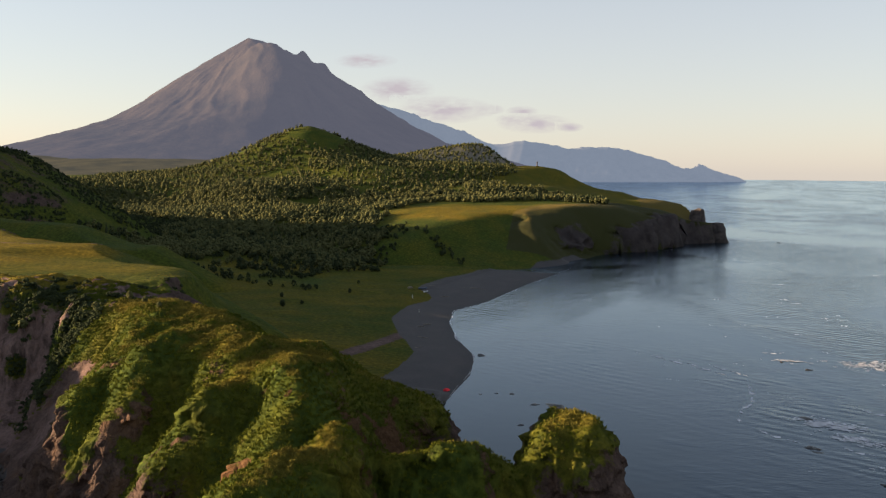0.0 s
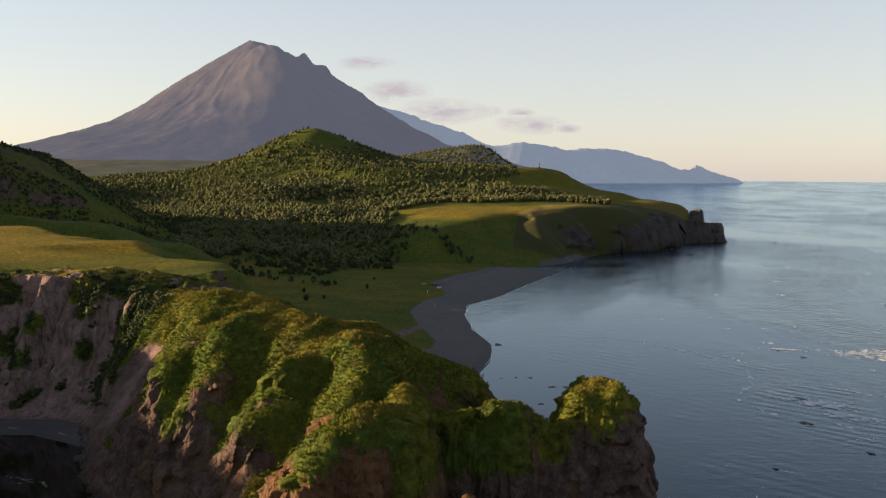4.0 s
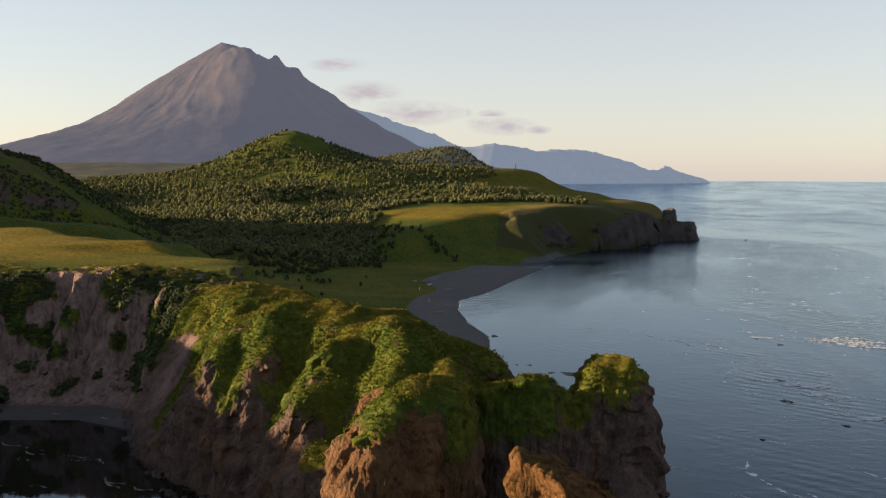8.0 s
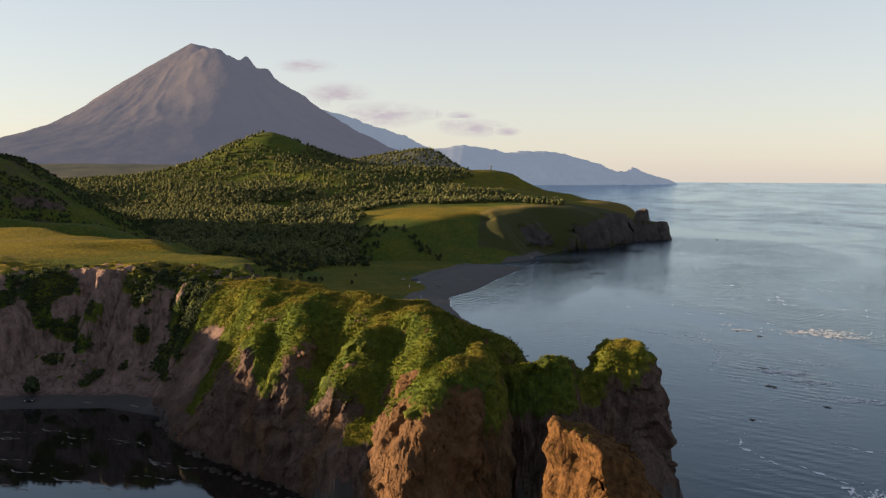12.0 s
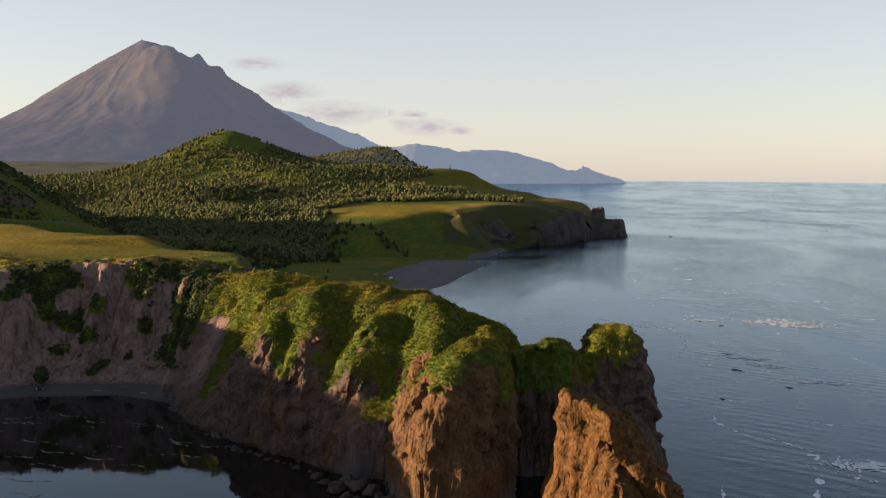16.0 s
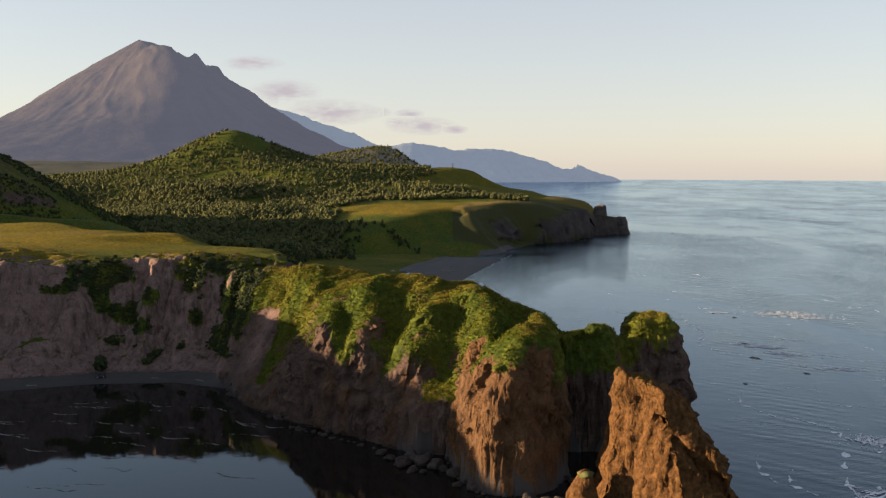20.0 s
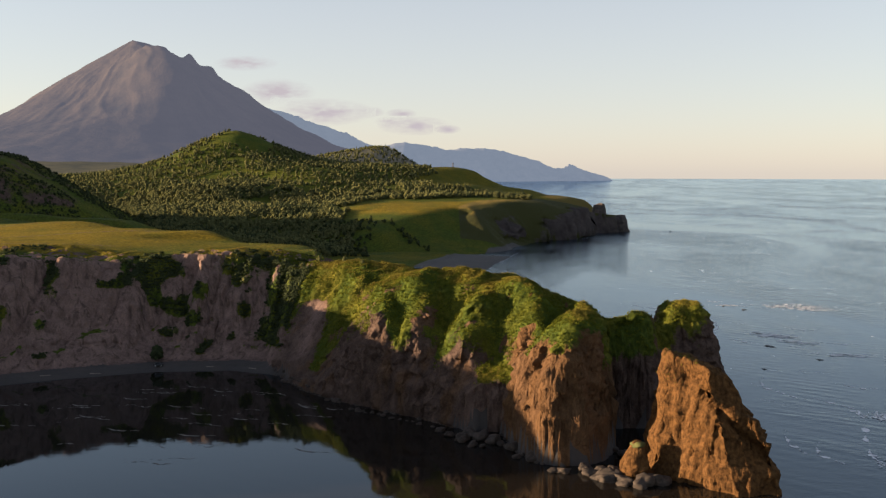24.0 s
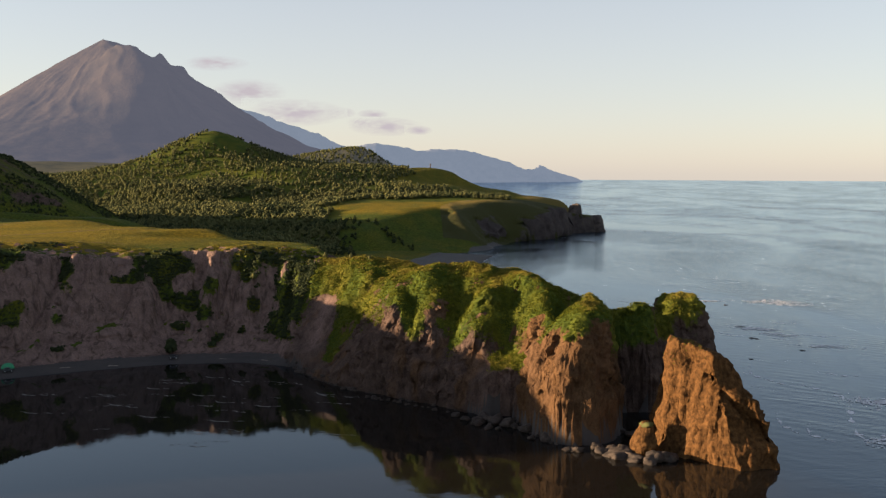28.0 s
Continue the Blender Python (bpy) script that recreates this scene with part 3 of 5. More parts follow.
plain("bark", (0.04, 0.03, 0.025), (0.11, 0.09, 0.075), 2.0, 0.9, 0.6, 0.05)
plain("foam", (0.42, 0.43, 0.46), (0.78, 0.79, 0.82), 0.6, 0.7, 0.4, 0.1)
# bay foam: the shade it lies in is put into a darker grey
plain("foam_shaded", (0.06, 0.06, 0.06), (0.26, 0.25, 0.24), 0.5, 0.7, 0.4, 0.1)
plain("driftwood", (0.12, 0.1, 0.085), (0.3, 0.26, 0.22), 3.0, 0.9, 0.5, 0.05)
plain("canvas_red", (0.55, 0.012, 0.02), (0.8, 0.03, 0.04), 3.0, 0.7, 0.3, 0.05)
plain("canvas_green", (0.02, 0.16, 0.075), (0.05, 0.3, 0.15), 3.0, 0.7, 0.3, 0.05)
plain("canvas_beige", (0.12, 0.1, 0.065), (0.2, 0.17, 0.115), 3.0, 0.8, 0.3, 0.05)
plain("paint_dark", (0.012, 0.014, 0.02), (0.03, 0.034, 0.045), 2.0, 0.35, 0.1, 0.02)
plain("paint_blue", (0.08, 0.11, 0.16), (0.16, 0.2, 0.27), 2.0, 0.5, 0.2, 0.02)
plain("paint_white", (0.5, 0.5, 0.5), (0.75, 0.75, 0.74), 2.0, 0.5, 0.2, 0.02)
plain("rubber", (0.015, 0.015, 0.015), (0.03, 0.03, 0.03), 2.0, 0.8, 0.1, 0.02)
m, nt, p = material("dark_glass")
p.inputs["Base Color"].default_value, p.inputs["Roughness"].default_value = (0.01, 0.012, 0.015, 1), 0.05

# cloud: soft wisps, thin at the rim
m, nt, p = material("cloud")
uv = nt.nodes.new("ShaderNodeTexCoord")
grad = nt.nodes.new("ShaderNodeTexGradient")
grad.gradient_type = "SPHERICAL"
mp = nt.nodes.new("ShaderNodeMapping")
mp.inputs["Location"].default_value, mp.inputs["Scale"].default_value = (-1, -1, 0), (2, 2, 0)
nt.links.new(uv.outputs["UV"], mp.inputs["Vector"])
nt.links.new(mp.outputs["Vector"], grad.inputs["Vector"])
wisp = noise_node(nt, 0.012, 6, 0.6, pos(nt, (1, 1, 3.2)))
dens = math_node(nt, "MULTIPLY", grad.outputs["Fac"], math_node(nt, "SUBTRACT", math_node(nt, "MULTIPLY", wisp, 3.2), 0.62), True)
# the light on the cloud is put in as a flat mauve-grey emission
em = nt.nodes.new("ShaderNodeEmission")
em.inputs["Color"].default_value, em.inputs["Strength"].default_value = (0.345, 0.31, 0.32, 1), 0.47
tr = nt.nodes.new("ShaderNodeBsdfTransparent")
ms = nt.nodes.new("ShaderNodeMixShader")
nt.links.new(math_node(nt, "MULTIPLY", dens, 0.95), ms.inputs[0])
nt.links.new(tr.outputs[0], ms.inputs[1])
nt.links.new(em.outputs[0], ms.inputs[2])
nt.links.new(ms.outputs[0], nt.nodes["Material Output"].inputs["Surface"])


# ---------- mesh helpers ----------
def link(name, me, mats, parent=None, smooth=True):
    ob = new(name, me)
    for m in mats if isinstance(mats, (list, tuple)) else [mats]:
        me.materials.append(m)
    if smooth:
        me.polygons.foreach_set("use_smooth", np.ones(len(me.polygons), bool))
    ob.parent = parent
    return ob


def mesh_from(name, co, quads=None, tris=None):
    me = bpy.data.meshes.new(name)
    co = np.asarray(co, np.float32)
    me.vertices.add(len(co))
    me.vertices.foreach_set("co", co.ravel())
    loops, starts = [], []
    n = 0
    for faces, size in ((quads, 4), (tris, 3)):
        if faces is not None and len(faces):
            loops.append(np.asarray(faces, np.int32).ravel())
            starts.append(n + size * np.arange(len(faces), dtype=np.int32))
            n += size * len(faces)
    me.loops.add(n)
    me.loops.foreach_set("vertex_index", np.concatenate(loops))
    starts = np.concatenate(starts)
    me.polygons.add(len(starts))
    me.polygons.foreach_set("loop_start", starts)
    me.update(calc_edges=True)
    me.validate()
    return me


def grid_quads(nx, ny):
    i = np.arange(nx * ny).reshape(ny, nx)
    return np.stack([i[:-1, :-1], i[:-1, 1:], i[1:, 1:], i[1:, :-1]], -1).reshape(-1, 4)


def compact(co, quads):
    used, inverse = np.unique(quads.ravel(), return_inverse=True)
    return co[used], inverse.reshape(quads.shape)


def spaced(*parts):
    """Grid lines from parts of (start, end, first gap, last gap)."""
    out = []
    for a, b, g0, g1 in parts:
        v, span = a, abs(b - a)
        while v < b:
            out.append(v)
            v += g0 + (g1 - g0) * (v - a) / span
    out.append(parts[-1][1])
    return np.array(out)


# ---------- large structure ----------
XS = spaced((-2000, -420, 34, 10), (-420, -190, 8, 2.0), (-190, -45, 1.6, 1.0), (-45, 112, 0.75, 0.75), (112, 290, 2.5, 4.0))
YS = spaced((100, 225, 14, 4), (225, 425, 0.75, 0.8), (425, 560, 1.0, 2.6), (560, 960, 2.6, 4.0), (960, 1260, 3.4, 4.4), (1260, 2700, 6, 26))
GX, GY = np.meshgrid(XS, YS)
GZ, GD = height(GX, GY)
# weathered crags: push steep ground sideways
gy_, gx_ = np.gradient(GZ, YS, XS)
STEEP = np.hypot(gx_, gy_)
cliffy = step(0.7, 1.6, STEEP) * step(-6, -1, GZ)
far_ = step(700, 1000, GY)
amp = (0.9 + 3.1 * far_) * cliffy
size_ = 5.0 + 9.0 * far_
facet = 2.6 * (1 - 2.4 * np.abs(noise2(GX / 17 + GY / 40, GY / 34, 35))) * far_
push = facet + 1.1 - 2.4 * np.abs(fbm3(GX / size_, GY / size_, GZ / (size_ * 1.8), 4, 31)) - 0.5
norm_ = np.maximum(STEEP, 0.05)
PX = GX - gx_ / norm_ * push * amp
PY = GY - gy_ / norm_ * push * amp
co = np.stack([PX, PY, GZ], -1).reshape(-1, 3)
quads = grid_quads(len(XS), len(YS))
zq = GZ.ravel()[quads].max(1)
quads = quads[zq > -2.5]
cx, cy = GX.ravel()[quads].mean(1), GY.ravel()[quads].mean(1)
cd, cz = GD.ravel()[quads].mean(1), GZ.ravel()[quads].mean(1)

# what grows where
patch = fbm(GX / 14, GY / 14, 4, 101)
patch2 = fbm(GX / 5, GY / 5, 3, 103)
on_bay = step(-38, -50, GX - 0.25 * (GY - 370)) * step(470, 452, GY)
on_head = step(445, 425, GY) * (1 - on_bay)
lean = np.clip(STEEP, 0, 4)
green_head = 0.62 + 0.042 * (GZ - 25) - 0.24 * (lean - 1.2) + 0.42 * patch + 0.2 * patch2
chute = np.exp(-(((GX + 32 - 0.25 * (GY - 370)) / 5) ** 2)) * step(27, 23, GZ) * step(352, 362, GY)
green_bay = step(3, 8, GZ)
green_far = 1.4 * step(-90, -70, GX) * step(30, 10, GX) * step(425, 432, GY) * step(560, 520, GY) + 1.6 * step(95, 60, GX) * step(870, 890, GY) * step(1060, 1030, GY) * step(5, 9, GZ) + 1.25 - 0.55 * np.clip(lean - 0.35, 0, 2) - 0.8 * step(0.75, 1.1, lean) + 0.3 * patch
GREEN = np.clip(on_bay * green_bay + on_head * (green_head - 1.2 * chute) + (1 - on_bay - on_head) * green_far, 0, 1)
terrace = step(920, 950, GY) * step(1120, 1075, GY) * step(-95, -60, GX) * step(31, 35, GZ) * step(0.42, 0.3, lean)
plateau = step(38, 41, GZ) * step(400, 415, GY) * step(640, 580, GY) * step(-38, -62, GX)
shoulder = step(1250, 1300, GY) * step(1560, 1480, GY) * step(-60, 0, GX) * 0.45
DRY = np.clip(terrace * (0.75 + 0.6 * patch) + (0.78 + 0.5 * fbm(GX / 45, GY / 10, 3, 117)) * plateau + shoulder + on_head * (0.02 + 0.6 * patch + (0.55 * step(31, 38, GZ) + 0.12) * step(0.8, 0.3, lean)) + 0.1 + (0.24 + 0.5 * fbm(GX / 35, GY / 22, 3, 115)) * step(440, 470, GY) * step(900, 820, GY) * step(14, 8, GZ), 0, 1)
EARTH = np.clip(on_bay * step(80, 55, GD) + chute * 0.8 + 0.2 * on_head * step(0.1, 0.5, patch), 0, 1)
shrubs = 0.0
for hx, hz, wx_, wz_ in ((-107, 35, 7.7, 7.2), (-119, 30, 5.5, 1.9), (-97, 35, 6.1, 4.5), (-102, 25, 2.8, 3.3), (-92, 20, 8.2, 4.2), (-82, 28, 3, 3.8), (-139, 35, 3.6, 6.1), (-154, 19, 4.5, 6.0), (-161, 41, 4.9, 3.8), (-65, 37, 9.9, 4.4),
                        (-68, 31, 2.7, 3.8), (-64, 20, 3.2, 4.8), (-45, 29, 10.5, 9), (-45, 20, 8, 9), (-52, 11, 4.2, 4.2), (-95, 10, 4.8, 2.1), (-139, 16, 2.0, 3.2), (-135, 6, 2.4, 1.3), (-84, 15, 2.7, 2.7), (-68, 9, 2.6, 2.1), (-78, 5, 2.6, 1.8)):
    shrubs = shrubs + np.exp(-(((GX - hx) / wx_) ** 2) - ((GZ - hz) / wz_) ** 2)
tangle = fbm3(GX / 4.5, GY / 4.5, GZ / 4.5, 3, 107)
GREEN = np.where(on_bay > 0.5, np.where(lean < 0.45, GREEN, np.clip(1.6 * shrubs + 1.15 * tangle - 0.28, 0, 1)), np.clip(GREEN + 1.2 * np.exp(-(((GX + 42) / 7) ** 2) - ((GY - 393) / 10) ** 2), 0, 1))
cleft = cleft_of(GX, GY)
GREEN = np.clip(GREEN + 0.36 * cleft * step(9, 15, GZ) * on_head - 1.0 * chute + 0.9 * step(58, 63, GX) * step(90, 84, GX) * step(312, 304, GY) * step(17, 25, GZ) * on_head, 0, 1)
moor = step(-250, -290, GX) * step(735, 765, GY) * step(1010, 970, GY) * step(42, 50, GZ)
scarp = step(1015, 1045, GY) * step(1500, 1350, GY) * step(90, 70, GD)
GREEN = np.clip(GREEN - moor * (0.42 + 0.3 * patch2) + scarp * (0.22 + 0.4 * step(165, 120, GX) + 0.5 * fbm3(GX / 12, GY / 12, GZ / 9, 3, 109)), 0, 1)
slip = np.exp(-(((GX + 1.5) / 6) ** 4) - ((GY - 421.5) / 4.5) ** 4)
track = np.exp(-(((GY - 470 - 0.2 * (GX + 120) + 5 * np.sin(GX / 22)) / 1.1) ** 2)) * plateau + np.exp(-(((GY - 600 - 0.3 * (GX + 200) + 7 * np.sin(GX / 26)) / 1.8) ** 2)) * plateau + np.exp(-(((GY - 528 - 0.22 * (GX + 150) - 6 * np.sin(GX / 30)) / 1.6) ** 2)) * plateau
GREEN = np.clip(GREEN - 1.6 * slip - 0.8 * track, 0, 1)
EARTH = np.clip(EARTH + slip + track, 0, 1)
strip = np.exp(-(((GX + 21 - 0.42 * (GY - 359)) / 5.5) ** 2)) * step(3, 7, GZ) * step(338, 344, GY) * step(382, 374, GY)
GREEN = np.clip(GREEN + 1.1 * strip, 0, 1)
worn = step(0.12, 0.4, fbm(GX / 4.5, GY / 4.5, 3, 113)) * step(0.5, 0.9, lean) * on_head
GREEN = np.clip(GREEN - 0.5 * worn, 0, 1)
OCHRE = np.clip(step(33, 40, GX) * step(69, 63, GX) * step(345, 335, GY) * on_head * 0.9 + 0.6 * worn, 0, 1)
COVER = np.stack([GREEN, DRY, EARTH, OCHRE], -1).reshape(-1, 4)

is_bay = (cx < -45 + 0.25 * (cy - 370)) & (cy < 450) & (cd < 60)
is_head = (cy < 430) & ~is_bay & (cx > -60)
is_beach = (cy >= 430) & (cy < 985) & (cd < 27 + 2 * np.sin(cy / 23) + 27 * step(675, 745, cy) * step(885, 855, cy)) & (cz < 3.4)
is_beach |= (cy < 432) & (cx > 20) & (cd < 22) & (cz < 3.4)
is_beach &= (cy > 540) | (cx > 14) | (cy < 430)
is_beach |= (cy < 430) & (cx < -38) & (cd < 11) & (cz < 2.6)
is_cape = (cy >= 930) & (cd < 75) & ~is_beach & (cx > 40)
REGIONS = [
    ("beach", is_beach, "dark grey volcanic sand beach along the shore", M["sand"]),
    ("headland", is_head, "grassy headland with dark rock cliffs above the sea", M["land"]),
    ("bay_cliff", is_bay, "bare pinkish brown earth cliff with shrub patches", M["land"]),
    ("far_headland", is_cape, "dark cliffed headland topped with dry golden grass", M["cape_land"]),
    ("far_plain", cy > 1760, "hazy wooded plain below the volcano", M["plain"]),
    ("ground", np.ones(len(quads), bool), "green meadow valley and wooded hills", M["land"]),
]


def carve(name, idx, n, strength, size, rill):
    """Cut steep faces into n x n and roughen them into ledges, blocks and pits; the rim of the patch stays put."""
    q = quads[idx]
    count = np.zeros(len(co), np.int32)
    np.add.at(count, q.ravel(), 1)
    mask = (count >= 4).astype(float)
    nx_, ny_ = (-gx_ / norm_).ravel(), (-gy_ / norm_).ravel()
    data = np.concatenate([co, mask[:, None], nx_[:, None], ny_[:, None], COVER], 1)[q]
    u, v = np.meshgrid(np.linspace(0, 1, n + 1), np.linspace(0, 1, n + 1))
    w = np.stack([(1 - u) * (1 - v), u * (1 - v), u * v, (1 - u) * v], -1).reshape(-1, 4)
    fine = np.einsum("kc,fcd->fkd", w, data).reshape(-1, 10)
    local = grid_quads(n + 1, n + 1)
    faces = (local[None] + ((n + 1) ** 2) * np.arange(len(q))[:, None, None]).reshape(-1, 4)
    key = np.round(fine[:, :3] * 500).astype(np.int64)
    _, first, inverse = np.unique(key, axis=0, return_index=True, return_inverse=True)
    fine, faces = fine[first], inverse.ravel()[faces]
    x, y, z = fine[:, 0], fine[:, 1], fine[:, 2]
    bed = z + 1.2 * noise2(x / 9, y / 9, 401)
    big = 1.0 - 2.6 * np.abs(fbm3(x / (6 * size), y / (6 * size), z / (8 * size), 3, 413))
    blocks = noise3(np.floor(x / (2.2 * size) + 0.6 * noise2(bed, x / 3, 4)), np.floor(y / (2.2 * size)), np.floor(bed / (1.7 * size)), 405)
    small = fbm3(x / (1.5 * size), y / (1.5 * size), z / (1.9 * size), 3, 407)
    slab = noise3(np.floor((0.8 * x - 0.6 * y) / (2.3 * size) + 0.7 * noise2(bed / 7, x / 9, 415)), 0 * x, np.floor(bed / 7 + 0.8 * noise2(x / 4, y / 4, 417)), 419)
    strata = noise2(bed / (1.3 * size), 0.05 * x, 409)
    out_ = strength * fine[:, 3] * (0.85 * big + 0.45 * blocks + 1.0 * slab + 0.2 * small + 0.25 * strata - 0.2)
    out_ = out_ + rill * fine[:, 3] * (1 - 2.4 * np.abs(fbm((x + 0.15 * y) / 3.2, z / 16, 3, 411)))
    fine[:, 0] += fine[:, 4] * out_
    fine[:, 1] += fine[:, 5] * out_
    fine[:, 2] += 0.25 * strength * fine[:, 3] * small
    me = mesh_from(name, fine[:, :3], faces)
    layer = me.color_attributes.new("cover", "FLOAT_COLOR", "POINT")
    layer.data.foreach_set("color", fine[:, 6:10].astype(np.float32).ravel())
    return me


q_steep = STEEP.ravel()[quads].mean(1)
carved = {
    "headland": ((q_steep > 1.5) & is_head & (cx > -50) & (cz > -2), 4, 1.5, 1.0, 0.0, "cliff_face", "dark brown layered rock cliff of the headland"),
    "bay_cliff": ((q_steep > 0.9) & is_bay & (cx > -195) & (cy > 330), 3, 0.55, 1.2, 0.8, "earth_face", "rilled pinkish earth face of the bay cliff"),
}
left = np.ones(len(quads), bool)
for name, mask, label, mat in REGIONS:
    mask = mask & left
    left &= ~mask
    if name in carved:
        steep_mask, n, strength, size, rill, part_name, part_label = carved[name]
        steep_mask = steep_mask & mask
        mask = mask & ~steep_mask
    used, inverse = np.unique(quads[mask].ravel(), return_inverse=True)
    me = mesh_from(name, co[used], inverse.reshape(-1, 4))
    layer = me.color_attributes.new("cover", "FLOAT_COLOR", "POINT")
    layer.data.foreach_set("color", COVER[used].astype(np.float32).ravel())
    whole = tagged(link(name, me, mat), label, "ground" if name == "ground" else "terrain", kind="structure")
    if name in carved:
        link(part_name, carve(part_name, steep_mask, n, strength, size, rill), mat, whole)["label"] = part_label

# sea: a fan of rings that lifts towards the haze of the horizon
CX, CY = 45.0, 80.0
radii = np.concatenate([np.linspace(0, 400, 41), np.geomspace(415, 4830, 70)])
angles = np.radians(np.linspace(0, 360, 181))
R, A = np.meshgrid(radii, angles)
SEA_LIFT = 46.0
sz = SEA_LIFT * (np.clip(R - 1700, 0, None) / 3130) ** 2
sea_co = np.stack([CX + R * np.sin(A), CY + R * np.cos(A), sz], -1).reshape(-1, 3)
sea = link("sea", mesh_from("sea", sea_co, grid_quads(len(radii), len(angles))[:, ::-1]), M["sea"])
tagged(sea, "calm blue-grey sea with fine ripples", "sea", kind="structure")

# volcano
VX, VY = -1100.0, 3538.0
vr = np.concatenate([np.linspace(0, 700, 120), np.linspace(712, 2100, 70)])
va = np.radians(np.linspace(0, 360, 361))
VR, VA = np.meshgrid(vr, va)
side = np.sin(VA)  # +1 towards +x
prof_l = np.interp(VR, (0, 116, 250, 385, 510, 776, 1010, 1500, 2100), (563, 493, 408, 316, 248, 166, 114, 66, 52))
prof_r = np.interp(VR, (0, 58, 123, 272, 336, 420, 504, 609, 734, 900, 1120, 1300, 2100), (561, 548, 522, 462, 422, 371, 315, 251, 188, 132, 80, -20, -60))
mixr = step(-0.3, 0.6, side)
vz = prof_l * (1 - mixr) + prof_r * mixr
crest_r = np.exp(-(((VA - math.radians(92)) / 0.16) ** 2))
vz = vz + crest_r * (25 * np.exp(-(((VR - 212) / 19) ** 2)) + 11 * np.exp(-(((VR - 285) / 20) ** 2)) + 9 * fbm(VR / 22, VR * 0, 3, 53) * step(20, 60, VR) * step(620, 480, VR) - 14 * np.exp(-(((VR - 176) / 16) ** 2)) + 8 * np.exp(-(((VR - 420) / 22) ** 2)))
vz = vz + 112 * np.exp(-(((VA - math.radians(146) - 0.12 * noise2(VR / 130, VR * 0, 5)) / np.where(VA < math.radians(146), 0.1, 0.3)) ** 2)) * step(110, 420, VR) * step(720, 470, VR)
gully = np.abs(noise2(VA * 4 + 0.6 * noise2(VR / 190, VA * 2, 3), VR / 600, 8)) * 0.45 + np.abs(noise2(VA * 9 + 0.6 * noise2(VR / 90, VA * 4, 4), VR / 400, 18)) * 0.35 + np.abs(noise2(VA * 21 + 0.5 * noise2(VR / 60, VA * 7, 6), VR / 260, 28)) * 0.2
vz = vz - gully * 17 * step(60, 380, VR) * step(1500, 500, VR) + fbm(VR * np.sin(VA) / 75, VR * np.cos(VA) / 75, 5, 44) * 7 * step(30, 140, VR)
vx, vy = VX + VR * np.sin(VA), VY + VR * np.cos(VA)
vol_me = mesh_from("volcano", np.stack([vx, vy, vz], -1).reshape(-1, 3), grid_quads(len(vr), len(va))[:, ::-1])
streak = np.clip(0.08 + 0.5 * step(170, 330, vz + 60 * fbm(vx / 130, vy / 130, 3, 47)) + 0.3 * fbm(VA * 26 + 0.6 * noise2(VR / 80, VA * 6, 9), VR / 260, 4, 48) - 0.35 * (gully - 0.25) + 0.25 * fbm(VR * np.sin(VA) / 150, VR * np.cos(VA) / 150, 3, 49), 0, 1)
layer = vol_me.color_attributes.new("cover", "FLOAT_COLOR", "POINT")
layer.data.foreach_set("color", np.repeat(streak.reshape(-1, 1), 4, 1).astype(np.float32).ravel())
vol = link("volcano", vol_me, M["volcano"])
tagged(vol, "hazy bare volcanic cone with ridged purple-brown slopes", "mountain", kind="structure")


def far_ridge(name, label, pts, depth, seed):
    """A distant range under a crest of x, y, z."""
    pts = np.array(pts, float)
    s = np.linspace(0, len(pts) - 1, 220)
    crest = np.stack([np.interp(s, np.arange(len(pts)), pts[:, k]) for k in range(3)], -1)
    crest[:, 2] += fbm(s * 3.1, s * 0, 4, seed) * 7
    rows = []
    for v in np.linspace(-1, 1, 41):
        drop = np.abs(v) ** 0.85
        rough = fbm(s * 4 + 9, v * 4 + s * 0, 4, seed + 3) * 11 * drop * (1 - drop * 0.6)
        rows.append(np.stack([crest[:, 0] + 0.3 * v * depth, crest[:, 1] + v * depth, crest[:, 2] * (1 - drop) + rough - 12 * drop], -1))
    co_ = np.concatenate(rows)
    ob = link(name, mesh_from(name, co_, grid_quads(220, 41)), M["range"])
    return tagged(ob, label, "mountain range", kind="structure")


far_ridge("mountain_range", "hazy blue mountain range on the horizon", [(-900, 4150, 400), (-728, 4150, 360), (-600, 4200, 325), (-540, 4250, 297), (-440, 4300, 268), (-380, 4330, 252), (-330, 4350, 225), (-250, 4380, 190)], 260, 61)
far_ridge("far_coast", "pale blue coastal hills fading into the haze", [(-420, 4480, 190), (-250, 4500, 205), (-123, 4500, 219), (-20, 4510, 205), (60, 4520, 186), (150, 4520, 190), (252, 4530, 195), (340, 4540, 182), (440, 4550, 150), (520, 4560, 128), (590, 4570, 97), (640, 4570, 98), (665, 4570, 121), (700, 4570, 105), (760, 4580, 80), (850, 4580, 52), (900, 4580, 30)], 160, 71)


# ---------- rocks ----------
def ico(sub):
    bm = bmesh.new()
    bmesh.ops.create_icosphere(bm, subdivisions=sub, radius=1)
    bm.verts.ensure_lookup_table()
    v = np.array([x.co for x in bm.verts])
    f = np.array([[x.index for x in q.verts] for q in bm.faces])
    bm.free()
    return v, f


def rock_mesh(name, size, seed, sub=3, rough=0.32):
    v, f = ico(sub)
    k = 1 + rough * fbm3(v[:, 0] * 1.3 + seed, v[:, 1] * 1.3, v[:, 2] * 1.3 + 9, 4, seed)
    k = np.where(v[:, 2] > 0.55, np.minimum(k, 0.62 / np.maximum(v[:, 2], 0.3) + 0.15), k)
    return mesh_from(name, v * k[:, None] * np.array(size), tris=f)


